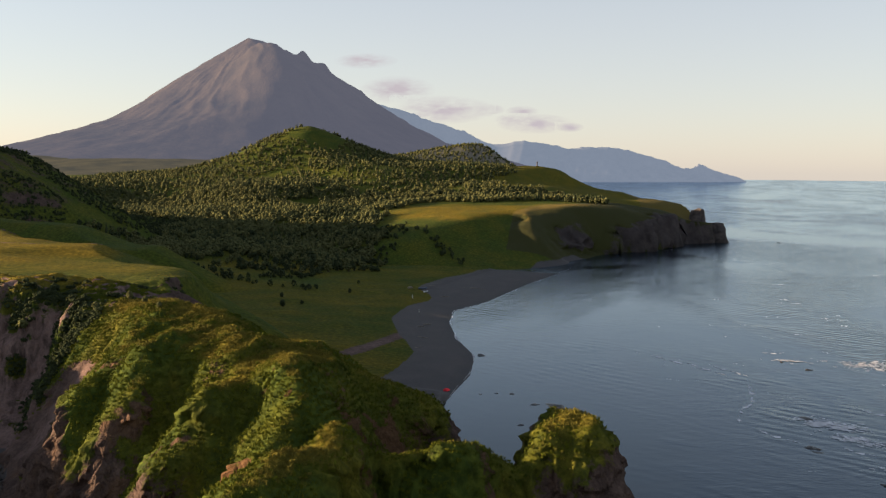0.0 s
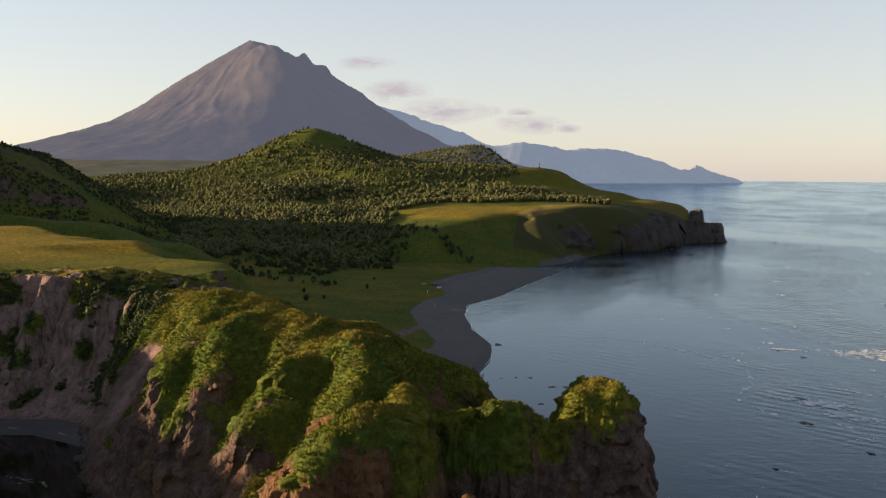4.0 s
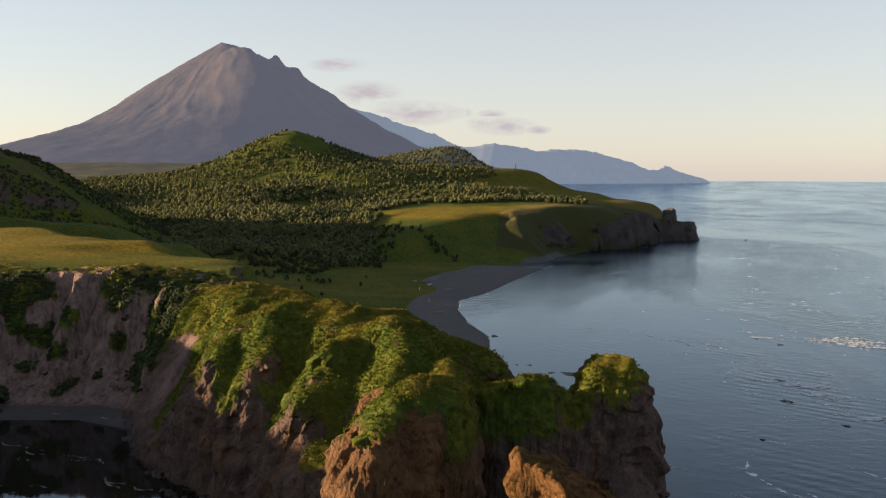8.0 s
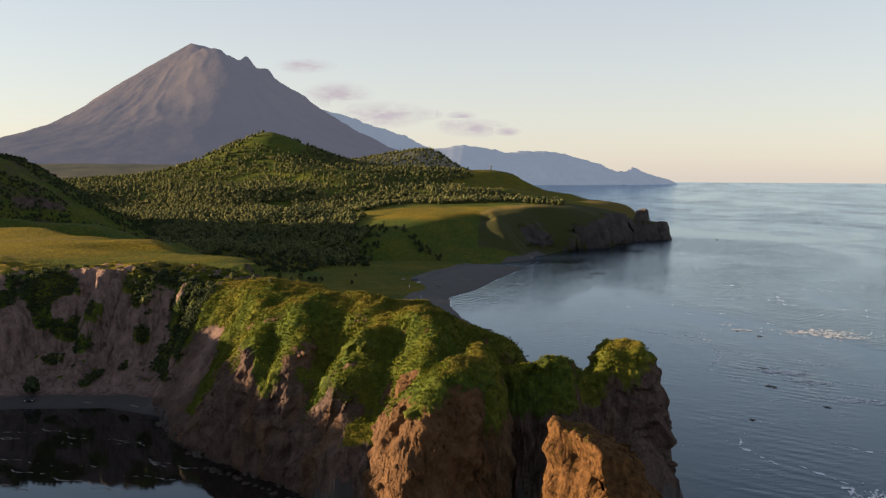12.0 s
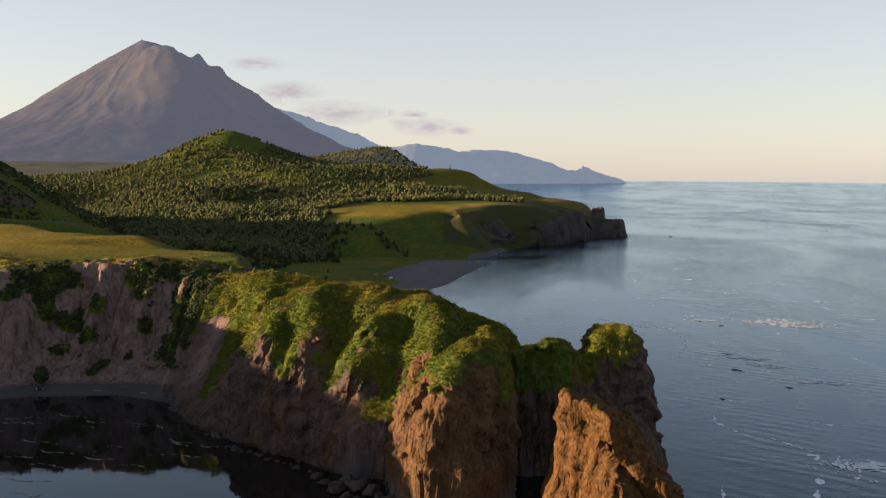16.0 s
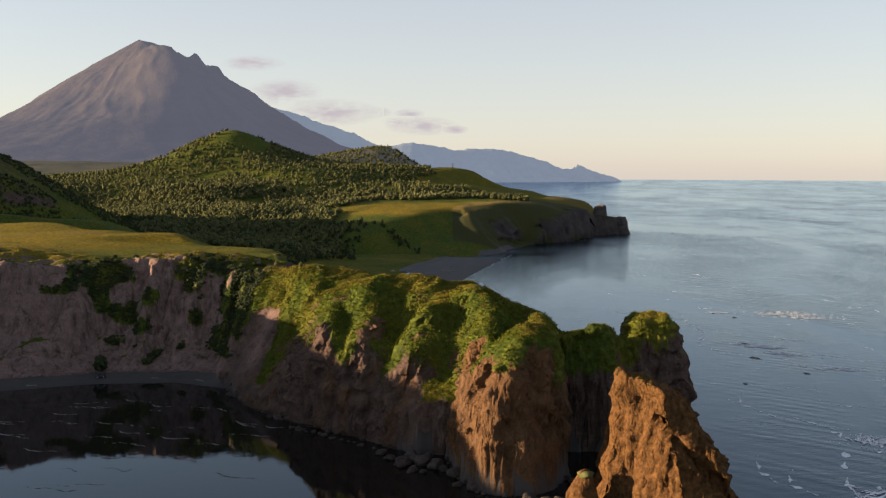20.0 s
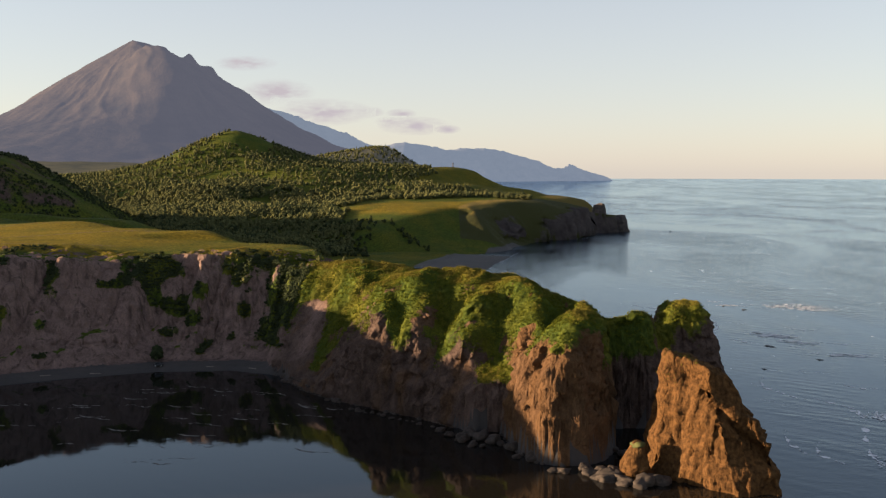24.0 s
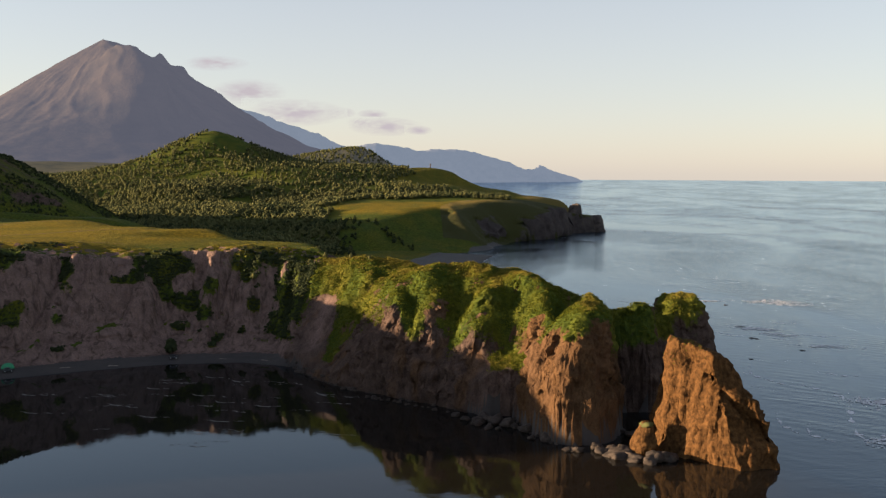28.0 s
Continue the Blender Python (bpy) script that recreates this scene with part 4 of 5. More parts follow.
# the lone stack off the point: steep left, ridge falling to the right, broken front
sx, sy = np.meshgrid(np.arange(65.5, 105, 0.32), np.arange(225.5, 263, 0.32))
ridge_z = np.interp(sx + 0.17 * np.clip(247 - sy, 0, 20), (65, 71, 74, 80, 87.5, 89.5, 90.8, 93.0, 94.0, 97.0, 97.6, 98.6, 99.3), (31.5, 31.5, 30.5, 28.8, 25.6, 23, 18, 15.5, 12, 10.5, 5.5, 4, -4))
wob = 1.6 * fbm(sx / 4, sy / 4, 4, 203)
front = np.minimum((0.73 * (sx - 70.3) + 0.68 * (sy - 245.5) + 0.7 * wob) * 6.0, (sy - 229.8 + 0.25 * np.clip(88 - sx, 0, 9) + wob) * 2.1)
face = np.minimum(np.minimum(front, (sx - 69.5 + 0.5 * wob) * 7), np.minimum((259.5 - sy + wob) * 4.5, ridge_z + 1.3 * fbm(sx / 2.6, sy / 2.6, 4, 205)))
ledge = 2.0 * noise2((sx + 0.8 * face) / 5.5, face / 4.2, 209) + 1.2 * noise2((sx - sy) / 2.4, face / 2.1, 210)
crack = -4.2 * np.exp(-(((face - 25 + 0.95 * (sx - 76)) / 1.2) ** 2)) * (0.7 + 0.5 * noise2(sx / 3, face / 3, 231)) * step(30, 26, face) * step(75, 78, sx) * step(97, 93, sx)
sgy, sgx = np.gradient(face, 0.32, 0.32)
sn = np.maximum(np.hypot(sgx, sgy), 0.3)
steep_s = step(0.6, 1.4, sn)
pits = -0.7 * step(0.35, 0.6, fbm3(sx / 1.1, sy / 1.1, face / 1.1, 3, 217))
block = noise3(np.floor(sx / 2.0 + noise2(face / 3, sy / 3, 7)), np.floor(sy / 2.0), np.floor(face / 1.6), 221)
out = (0.6 * ledge + crack + 1.3 * pits + 0.45 * block + 0.5 * fbm3(sx / 0.9, sy / 0.9, face / 0.9, 2, 223)) * steep_s
sco = np.stack([sx - sgx / sn * out, sy - sgy / sn * out, face], -1).reshape(-1, 3)
sq = grid_quads(sx.shape[1], sx.shape[0])
sq = sq[face.ravel()[sq].max(1) > -3]
c2, q2 = compact(sco, sq)
stack = link("rock_tower", mesh_from("rock_tower", c2, q2), M["stack_rock"])
tagged(stack, "tall orange-brown rock stack, pitted and cracked, standing in the sea", "sea stack", "stacks off the cliffs")


def pinnacle(label, cx, cy, rx, ry, h, seed, mat, lean=(0, 0), pointed=0.75):
    """A standing rock: rings of a broken outline that draw in towards the top."""
    na, nl = 64, 36
    a, l = np.meshgrid(np.linspace(0, 2 * np.pi, na, endpoint=False), np.linspace(-0.08, 1, nl))
    r = (1 - pointed * np.clip(l, 0, 1) ** 2.2) * (1 - 0.12 * l)
    ca, sa = np.cos(a), np.sin(a)
    r = r * (1 + 0.42 * fbm3(ca * 1.4 + seed, sa * 1.4, l * 2.2, 4, seed)) * np.where(l > 0.985, 0.04, 1)
    co_ = np.stack([rx * r * ca + lean[0] * l, ry * r * sa + lean[1] * l, h * l * (1 + 0.06 * noise2(ca * 2, sa * 2 + seed, 3))], -1).reshape(-1, 3)
    i = np.arange(na * nl).reshape(nl, na)
    j = np.roll(i, -1, 1)
    q = np.stack([i[:-1], j[:-1], j[1:], i[1:]], -1).reshape(-1, 4)
    ob = link("rock_tower", mesh_from("rock_tower", co_, q), mat)
    ob.location = (cx, cy, 0)
    return tagged(ob, label, "sea stack", "stacks off the cliffs")


stump = pinnacle("squat brown rock stump with a mossy cap between boulders", 64.5, 243.5, 3.8, 3.3, 9.0, 11, M["stack_rock"], (0.6, 0.4), 0.72)
pinnacle("dark jagged rock tower at the end of the far cape", 245, 1338, 12, 16, 32, 21, M["cape_rock"], (2, 0), 0.35)
pinnacle("dark rounded rock at the foot of the far cape", 252, 1222, 12, 15, 21, 27, M["cape_rock"], (1, 0), 0.45)
pinnacle("dark broken rock against the far cape cliff", 238, 1214, 13, 11, 17, 33, M["cape_rock"], (-2, 0), 0.6)
moss = link("moss_cap", rock_mesh("moss_cap", (1.7, 1.5, 0.9), 43, 3, 0.6), M["leaf_olive"], stump)
moss.location = (0.6, 0.3, 8.3)
moss["label"] = "yellow-green grass cap"

BOULDERS = [rock_mesh("boulder", (1.0, 0.85, 0.78), 300 + n, 3, 0.85) for n in range(7)]
rng = random.Random(5)


def boulder(x, y, r, mat=None, z=None, name="boulder", label="pale weathered boulder at the foot of the cliff", group="boulders along the cliff foot"):
    me = BOULDERS[rng.randrange(7)]
    if mat:
        me = me.copy()
        me.materials.clear()
        me.materials.append(mat)
    ob = new(name, me)
    ob.location = (x, y, r * 0.25 if z is None else z)
    ob.rotation_euler = (rng.uniform(-0.3, 0.3), rng.uniform(-0.3, 0.3), rng.uniform(0, 6.3))
    flat = 0.55 if mat else 1.0
    ob.scale = (r * rng.uniform(0.85, 1.35), r * rng.uniform(0.85, 1.2), flat * r * rng.uniform(0.75, 1.05))
    return tagged(ob, label, "boulder", group)


for me in BOULDERS:
    me.materials.append(M["boulder"])
for x, y, r in ((22.5, 276.5, 2.2), (25, 271, 1.3), (28, 277.5, 2.7), (27.8, 270, 1.0), (36, 268.5, 2.4), (36.5, 260, 1.1), (40.5, 259, 2.7), (42.5, 262, 1.6), (53.5, 245.5, 2.0), (57, 247, 1.8), (59, 244, 2.2), (57.5, 240.5, 2.1),
                (55.2, 241.5, 0.9), (60.2, 237.6, 1.2), (64.8, 237, 2.9), (69, 239, 2.6), (56.5, 243.5, 2.4), (61, 239.5, 2.3), (53, 249, 1.9), (47, 247.5, 1.6), (31, 274.5, 2.4), (25, 280, 2.3), (61.5, 241, 1.2), (60, 248.5, 1.5), (62.3, 246.5, 1.4), (33, 272, 1.3), (19, 281, 1.5), (16, 286, 1.2), (44.5, 248, 1.0), (66, 262, 1.9), (63.6, 266, 1.3)):
    boulder(x, y, r)
for n in range(46):
    t = rng.random()
    x, y = -40 + 24 * t + rng.uniform(-2.5, 1.5), 357 - 36 * t + rng.uniform(-3.5, 0.5)
    boulder(x, y, rng.uniform(0.4, 1.3), label="grey rubble stone on the shore of the bay", group="rubble below the headland")
for n in range(18):
    t = rng.random()
    boulder(-12 + 34 * t + rng.uniform(-1, 1), 312 - 28 * t + rng.uniform(-2, 0), rng.uniform(0.4, 1.0), label="grey rubble stone on the shore of the bay", group="rubble below the headland")
SEA_ROCKS = ((87, 455, 3.4), (82.5, 455.5, 2.0), (59, 534, 2.6), (43.5, 577, 1.6), (79, 430, 1.3), (74, 469, 1.2), (166, 452, 2.6), (169, 451, 1.6), (159, 420, 2.3), (162, 421, 2.9), (161, 416, 1.8), (187, 528, 1.7), (179, 543, 1.5), (147, 453, 1.1), (157, 488, 1.0), (142, 373, 1.3), (171, 391, 1.5), (68, 470, 1.1), (63, 468, 1.5), (205, 560, 2.0),
             (171, 1086, 3.0), (178, 1090, 2.2), (186, 1098, 2.6), (192, 1104, 1.8), (320, 1230, 3.0), (352, 1210, 2.6), (410, 1265, 2.4), (300, 1290, 2.2))
for x, y, r in SEA_ROCKS:
    boulder(x, y, 0.9 * r, M["wet_rock"], -0.25 * r, "sea_rock", "black wet rock awash in the sea", "rocks awash off the shore")

def scatter(name, label, category, spots, variants, mat, smooth=False):
    """One object of many plants: spots of x, y, z, scale and turn."""
    vs, fs, n = [], [], 0
    r = np.random.RandomState(len(spots))
    for x, y, z, s, a in spots:
        v, f = variants[r.randint(len(variants))]
        ca, sa = math.cos(a) * s, math.sin(a) * s
        vs.append(np.stack([v[:, 0] * ca - v[:, 1] * sa + x, v[:, 0] * sa + v[:, 1] * ca + y, v[:, 2] * s + z], -1))
        fs.append(f + n)
        n += len(v)
    ob = link(name, mesh_from(name, np.concatenate(vs), tris=np.concatenate(fs)), mat, smooth=smooth)
    return tagged(ob, label, category, kind="stuff")


RUBBLE = []
for n in range(6):
    v, f = ico(1)
    k = 1 + 0.9 * fbm3(v[:, 0] * 1.4 + n, v[:, 1] * 1.4, v[:, 2] * 1.4, 3, 340 + n)
    RUBBLE.append((v * k[:, None] * np.array((1.1, 0.8, 0.7)), f))
R = np.random.RandomState(23)
foot = np.flatnonzero((on_head.ravel() > 0.5) & (GD.ravel() > -1.2) & (GD.ravel() < 4.5) & (GX.ravel() > -46) & (GX.ravel() < 45) & (GY.ravel() < 368) & (GZ.ravel() < 2.2))
foot = foot[R.rand(len(foot)) < np.where(GX.ravel()[foot] < -12, 1.0, 0.45)]
foot = R.choice(foot, min(900, len(foot)), replace=False)
spots = np.stack([PX.ravel()[foot], PY.ravel()[foot], np.maximum(GZ.ravel()[foot], -0.1), np.clip(R.lognormal(-1.0, 0.55, len(foot)), 0.15, 1.3), R.uniform(0, 6.28, len(foot))], -1)
scatter("rubble", "dark angular rubble along the foot of the headland", "rubble", spots, RUBBLE, M["boulder"])

# ---------- foam ----------
def ribbon(name, label, lines, width, seed, z=0.06, mat="foam"):
    """Broken crests of foam lying on the water."""
    co_, qu = [], []
    r = np.random.RandomState(seed)
    for line in lines:
        line = np.array(line, float)
        n = max(6, int(np.hypot(*(line[-1] - line[0])) / 0.5))
        s = np.linspace(0, len(line) - 1, n)
        px, py = (np.interp(s, np.arange(len(line)), line[:, k]) for k in range(2))
        px, py = px + fbm(s * 2.3 + seed, s * 0, 3, seed) * 1.4, py + fbm(s * 2.3, s * 0 + seed, 3, seed + 1) * 1.4
        tx, ty = np.gradient(px), np.gradient(py)
        tl = np.maximum(np.hypot(tx, ty), 1e-6)
        w = width * np.clip(0.25 + 1.7 * fbm(s * 5 + 5, s * 0, 4, seed + 2), 0.01, 1.3) * np.sin(np.linspace(0.05, np.pi - 0.05, n)) ** 0.5
        base = len(co_)
        for k in range(n):
            nx, ny = -ty[k] / tl[k], tx[k] / tl[k]
            co_ += [(px[k] + nx * w[k], py[k] + ny * w[k], z), (px[k] - nx * w[k], py[k] - ny * w[k], z)]
            if k and w[k] > 0.06 * width:
                b0 = base + 2 * k
                qu.append((b0 - 2, b0 - 1, b0 + 1, b0))
    ob = link(name, mesh_from(name, co_, qu), M[mat])
    return tagged(ob, label, "foam", kind="stuff")


ribbon("foam", "thin broken lines of foam on the calm bay", [[(-88, 338), (-79, 341), (-72, 340)], [(-62, 337), (-54, 335)], [(-30, 317), (-22, 314)], [(-20, 312), (-14, 311)], [(-104, 317), (-92, 316)], [(-72, 316), (-62, 314), (-52, 310)],
        [(-120, 294), (-108, 292), (-98, 296)], [(-82, 288), (-70, 286)], [(-60, 282), (-46, 281)], [(-24, 268), (-12, 264)], [(-96, 303), (-86, 302)], [(-130, 318), (-118, 316)], [(-48, 300), (-38, 299)], [(-90, 326), (-80, 325)], [(-73, 344), (-65, 342), (-57, 339)], [(-62, 306), (-54, 304), (-46, 306)], [(-30, 318), (-22, 310)]], 0.4, 3, 0.06, "foam_shaded")
SURF = [[(148, 533), (152, 526), (156, 519), (160, 512)], [(158, 505), (157, 489), (153, 470), (147, 454), (146, 446)], [(148, 440), (152, 432), (158, 424)], [(178, 549), (183, 546), (188, 545)], [(206, 549), (214, 548), (222, 549), (232, 546)], [(210, 542), (216, 532), (220, 516)],
        [(172, 452), (176, 449), (180, 447)], [(168, 424), (172, 418), (176, 414)], [(172, 564), (178, 561), (184, 563)], [(218, 556), (224, 550), (230, 551)], [(137, 541), (145, 526), (152, 512)], [(180, 404), (186, 398), (194, 396)], [(158, 347), (164, 340), (170, 338)],
        [(135, 356), (131, 342), (134, 329), (140, 322)], [(140, 328), (144, 322), (149, 309), (147, 298), (141, 284), (132, 264), (131, 252)], [(122, 273), (118, 262), (121, 252)], [(117, 285), (114, 272), (114, 261)], [(176, 735), (184, 731)], [(215, 744), (226, 738)], [(188, 430), (194, 424), (202, 424)], [(158, 300), (154, 292), (150, 289)], [(121, 553), (134, 540), (146, 518)], [(186, 470), (190, 462), (198, 460)]]
ribbon("foam", "white surf breaking along the reef off the point", SURF, 0.9, 13)
ribbon("foam", "white surf breaking over shallow rocks", [[(146, 312), (149, 304), (147, 296)], [(132, 266), (131, 256), (133, 248)], [(206, 547), (214, 545), (224, 542), (234, 540)], [(210, 538), (217, 530), (224, 526)], [(172, 447), (174, 442), (177, 438)], [(174, 444), (178, 441), (182, 441)], [(168, 458), (171, 455), (175, 452)], [(156, 302), (158, 298), (164, 297)], [(150, 291), (154, 287), (160, 287)], [(178, 403), (183, 399), (188, 399)], [(213, 553), (222, 549), (230, 547)]], 1.6, 17)
ribbon("foam", "broad white wash of a breaking wave", [[(208, 543), (216, 539), (226, 536)], [(212, 534), (220, 528), (230, 525)], [(172, 445), (175, 441), (178, 439)], [(155, 300), (159, 295), (166, 293)]], 2.6, 47)
bay_lines = []
r_ = np.random.RandomState(37)
for k in range(20):
    x, y = r_.uniform(-135, -30), r_.uniform(256, 338)
    if x < -190 + 0.5 * (340 - y) or y > 345 + 0.55 * min(0, -45 - x) + 10:
        continue
    l = r_.uniform(5, 18)
    bay_lines.append([(x, y), (x + 0.3 * l, y + r_.uniform(-2.5, 2.5)), (x + 0.65 * l, y + r_.uniform(-2.5, 1)), (x + l, y + r_.uniform(-5, 1))])
ribbon("foam", "faint wandering foam lines on dark water", bay_lines, 0.3, 41, 0.06, "foam_shaded")


def wash(label, patches, seed, mat="foam"):
    """Flecks of spent foam drifting over a shoal: patches of x, y, half-length, half-width, turn and number."""
    r = np.random.RandomState(seed)
    co_, tri_ = [], []
    for cx_, cy_, lx, ly, turn, n in patches:
        ca, sa = math.cos(turn), math.sin(turn)
        u, v = r.normal(0, 0.5, n), r.normal(0, 0.5, n)
        v = v + 0.35 * noise2(u * 3 + seed, u * 0, seed)
        keep = fbm(u * 3.5, v * 2.5, 3, seed) > -0.12
        for a, b in zip(u[keep], v[keep]):
            x, y = cx_ + lx * a * ca - ly * b * sa, cy_ + lx * a * sa + ly * b * ca
            m = 7
            ang = np.linspace(0, 2 * np.pi, m, endpoint=False)
            rad = r.uniform(0.12, 0.5) * r.uniform(0.5, 1.3, m)
            px, py = rad * np.cos(ang) * 2.2, rad * np.sin(ang) * 0.7
            base, lift = len(co_), 0.06 + r.uniform(0, 0.14)
            co_.extend((x + p * ca - q * sa, y + p * sa + q * ca, lift) for p, q in zip(px, py))
            tri_.extend((base, base + k, base + k + 1) for k in range(1, m - 1))
    return tagged(link("foam", mesh_from("foam", co_, tris=tri_), M[mat]), label, "foam", kind="stuff")


wash("milky wash drifting over the reef", [(217, 541, 22, 7, -0.15, 420), (226, 530, 14, 5, -0.3, 160), (182, 546, 7, 1.6, -0.2, 120), (172, 446, 9, 4, -0.5, 800), (176, 430, 11, 4, -0.6, 300), (186, 399, 12, 4, -0.2, 300), (162, 299, 8, 4, -0.2, 800), (153, 300, 7, 3, 1.3, 160), (136, 254, 6, 4, 0.6, 260)], 61)
streaks = []
r_ = np.random.RandomState(29)
for k in range(60):
    x, y = r_.uniform(120, 300), r_.uniform(250, 640)
    a = 2.3 + 0.5 * noise2(x / 60, y / 60, 3) + r_.normal(0, 0.25)
    l = r_.uniform(4, 16)
    streaks.append([(x, y), (x + l * math.cos(a) * 0.5, y + l * math.sin(a) * 0.5 + 1), (x + l * math.cos(a), y + l * math.sin(a))])
for k in range(70):
    x, y = r_.uniform(190, 420), r_.uniform(620, 1250)
    l = r_.uniform(6, 26)
    streaks.append([(x, y), (x + l * 0.5, y + 2), (x + l, y - 1)])
ribbon("foam", "faint scattered foam flecks on the open sea", streaks, 0.17, 31)
ribbon("foam", "thin white wash along the beach", [[(x - 0.6, y) for x, y in ((53.4, 458), (57, 497), (55.3, 534), (43.5, 572), (33.5, 619), (31.5, 658), (45.5, 695), (63.5, 781), (78.5, 836), (94, 903))]], 0.22, 23, 0.12)


# ---------- growth ----------
def clump_cloud(n, rng_, radius, height, spread=0.5, low=0.15):
    """Unit octahedral leaf clumps scattered through an egg-shaped crown."""
    d = rng_.normal(size=(n, 3))
    d /= np.linalg.norm(d, axis=1)[:, None]
    k = rng_.uniform(0.55, 1.0, n)[:, None]
    c = d * k * np.array([radius, radius, height * 0.5]) + [0, 0, height * (0.5 + low)]
    c[:, :2] *= (1.15 - 0.6 * np.clip(c[:, 2:3] / (height * 1.15), 0, 1))
    return c


OCT_V = np.array([(1, 0, 0), (-1, 0, 0), (0, 1, 0), (0, -1, 0), (0, 0, 1), (0, 0, -1)], float)
OCT_F = np.array([(0, 2, 4), (2, 1, 4), (1, 3, 4), (3, 0, 4), (2, 0, 5), (1, 2, 5), (3, 1, 5), (0, 3, 5)])


def crown_arrays(seed, n, radius, height, clump):
    r = np.random.RandomState(seed)
    c = clump_cloud(n, r, radius, height)
    s = clump * r.uniform(0.6, 1.25, (n, 1, 1)) * r.uniform(0.7, 1.3, (n, 1, 3))
    v = OCT_V[None] * s + r.normal(size=(n, 6, 3)) * clump * 0.18
    ang = r.uniform(0, 6.28, n)
    ca, sa = np.cos(ang)[:, None], np.sin(ang)[:, None]
    v = np.stack([v[..., 0] * ca - v[..., 1] * sa, v[..., 0] * sa + v[..., 1] * ca, v[..., 2]], -1) + c[:, None]
    f = OCT_F[None] + 6 * np.arange(n)[:, None, None]
    return v.reshape(-1, 3), f.reshape(-1, 3)


def trunk_arrays(h, r0, r1, lean=0.0, sides=5):
    a = np.linspace(0, 2 * np.pi, sides, endpoint=False)
    v = np.concatenate([np.stack([r * np.cos(a) + lean * z, r * np.sin(a), z + 0 * a], -1) for r, z in ((r0, -0.4), (0.6 * (r0 + r1) * 0.8, h * 0.5), (r1, h))])
    f = []
    for k in range(2):
        for i in range(sides):
            j = (i + 1) % sides
            f += [(k * sides + i, k * sides + j, (k + 1) * sides + j), (k * sides + i, (k + 1) * sides + j, (k + 1) * sides + i)]
    return v, np.array(f)


R = np.random.RandomState(17)


def wood(n, x0, x1, y0, y1, keep, size, sink=0.3):
    x, y = R.uniform(x0, x1, n), R.uniform(y0, y1, n)
    ok = keep(x, y)
    x, y = x[ok], y[ok]
    z, d = height(x, y)
    ok = (d > 25) & (z > 2)
    x, y, z = x[ok], y[ok], z[ok]
    return np.stack([x, y, z - sink, size * R.uniform(0.65, 1.3, len(x)), R.uniform(0, 6.28, len(x))], -1)


def in_forest(x, y):
    edge = fbm(x / 60, y / 60, 3, 301)
    meadow = (x > -75 + 30 * edge) & (y > 925) & (y < 1110 + 50 * edge + 0.25 * (x + 70))
    bald = np.hypot((x + 285) / 45, (y - 1540) / 55) < 0.9 + 0.3 * edge
    shoulder = (x > 5 + 30 * edge) & (y > 1270)
    dark_slope = (x > -60) & (y < 960)
    open_low = (y < 800 + 0.35 * np.abs(x + 60) + 25 * edge) & (x > -170)
    mound = np.hypot((x + 430) / 175, (y - 915) / 165) < 1 + 0.15 * edge
    spur_ = (y < 790 + 20 * edge) & (x > -260)
    return ~(meadow | bald | mound | spur_ | shoulder | dark_slope | open_low) & (noise2(x / 22, y / 22, 305) > -0.62)


leafy = [crown_arrays(400 + n, 17, 2.8, 5.4, 1.1) for n in range(8)]
leafy = [(np.concatenate([v, t[0]]), np.concatenate([f, t[1] + len(v)])) for (v, f), t in zip(leafy, [trunk_arrays(2.5, 0.22, 0.12, 0.03 * k) for k in range(8)])]

leafy_far = [crown_arrays(460 + n, 9, 2.7, 5.0, 1.35) for n in range(8)]


def conifer(seed):
    r = np.random.RandomState(seed)
    vs, fs, n = [], [], 0
    for k in range(7):
        zc, rad = 1.2 + k * 0.95, 1.75 * (1 - k / 7.6)
        m = 9
        a = np.linspace(0, 2 * np.pi, m, endpoint=False) + r.uniform(0, 1)
        rr = rad * r.uniform(0.65, 1.2, m)
        v = np.concatenate([np.stack([rr * np.cos(a), rr * np.sin(a), zc - 0.35 * r.uniform(0.4, 1.3, m)], -1), [(0, 0, zc + 1.5)]])
        f = np.array([(i, (i + 1) % m, m) for i in range(m)])
        vs.append(v)
        fs.append(f + n)
        n += len(v)
    return np.concatenate(vs), np.concatenate(fs)


firs = [conifer(430 + n) for n in range(6)]
spots = wood(17000, -520, 130, 800, 1250, in_forest, 0.85)
spots_kind = np.clip(0.5 + 0.6 * fbm(spots[:, 0] / 70, spots[:, 1] / 70, 2, 331) + R.normal(0, 0.2, len(spots)), 0, 1)
scatter("woodland", "dense olive-green birch woodland on the low hills", "woodland", spots[spots_kind < 0.72], leafy, M["leaf_olive"], True)
scatter("conifer_wood", "dark conifers mixed through the woodland", "woodland", spots[spots_kind > 0.86], firs, M["leaf_dark"])
scatter("thicket", "dark leafy undergrowth between the trees", "woodland", spots[(spots_kind >= 0.72) & (spots_kind <= 0.86)], leafy, M["leaf_dark"], True)
spots = wood(15000, -650, 60, 1250, 2080, in_forest, 0.8)
scatter("hill_woodland", "scrubby trees over the rounded far hill", "woodland", np.concatenate([spots[::4], spots[1::4], spots[2::4]]), leafy_far, M["leaf_olive"], True)
scatter("hill_conifers", "dark trees on the far hillsides", "woodland", spots[3::4], firs, M["leaf_dark"])
low = lambda x, y: (noise2(x / 30, y / 30, 311) > -0.1) & (y > 690 + 0.25 * np.abs(x + 60)) & ~((x > -42) & (y < 1000)) | ((np.abs(x + 60 + 0.9 * (y - 960)) < 9) & (y > 860))
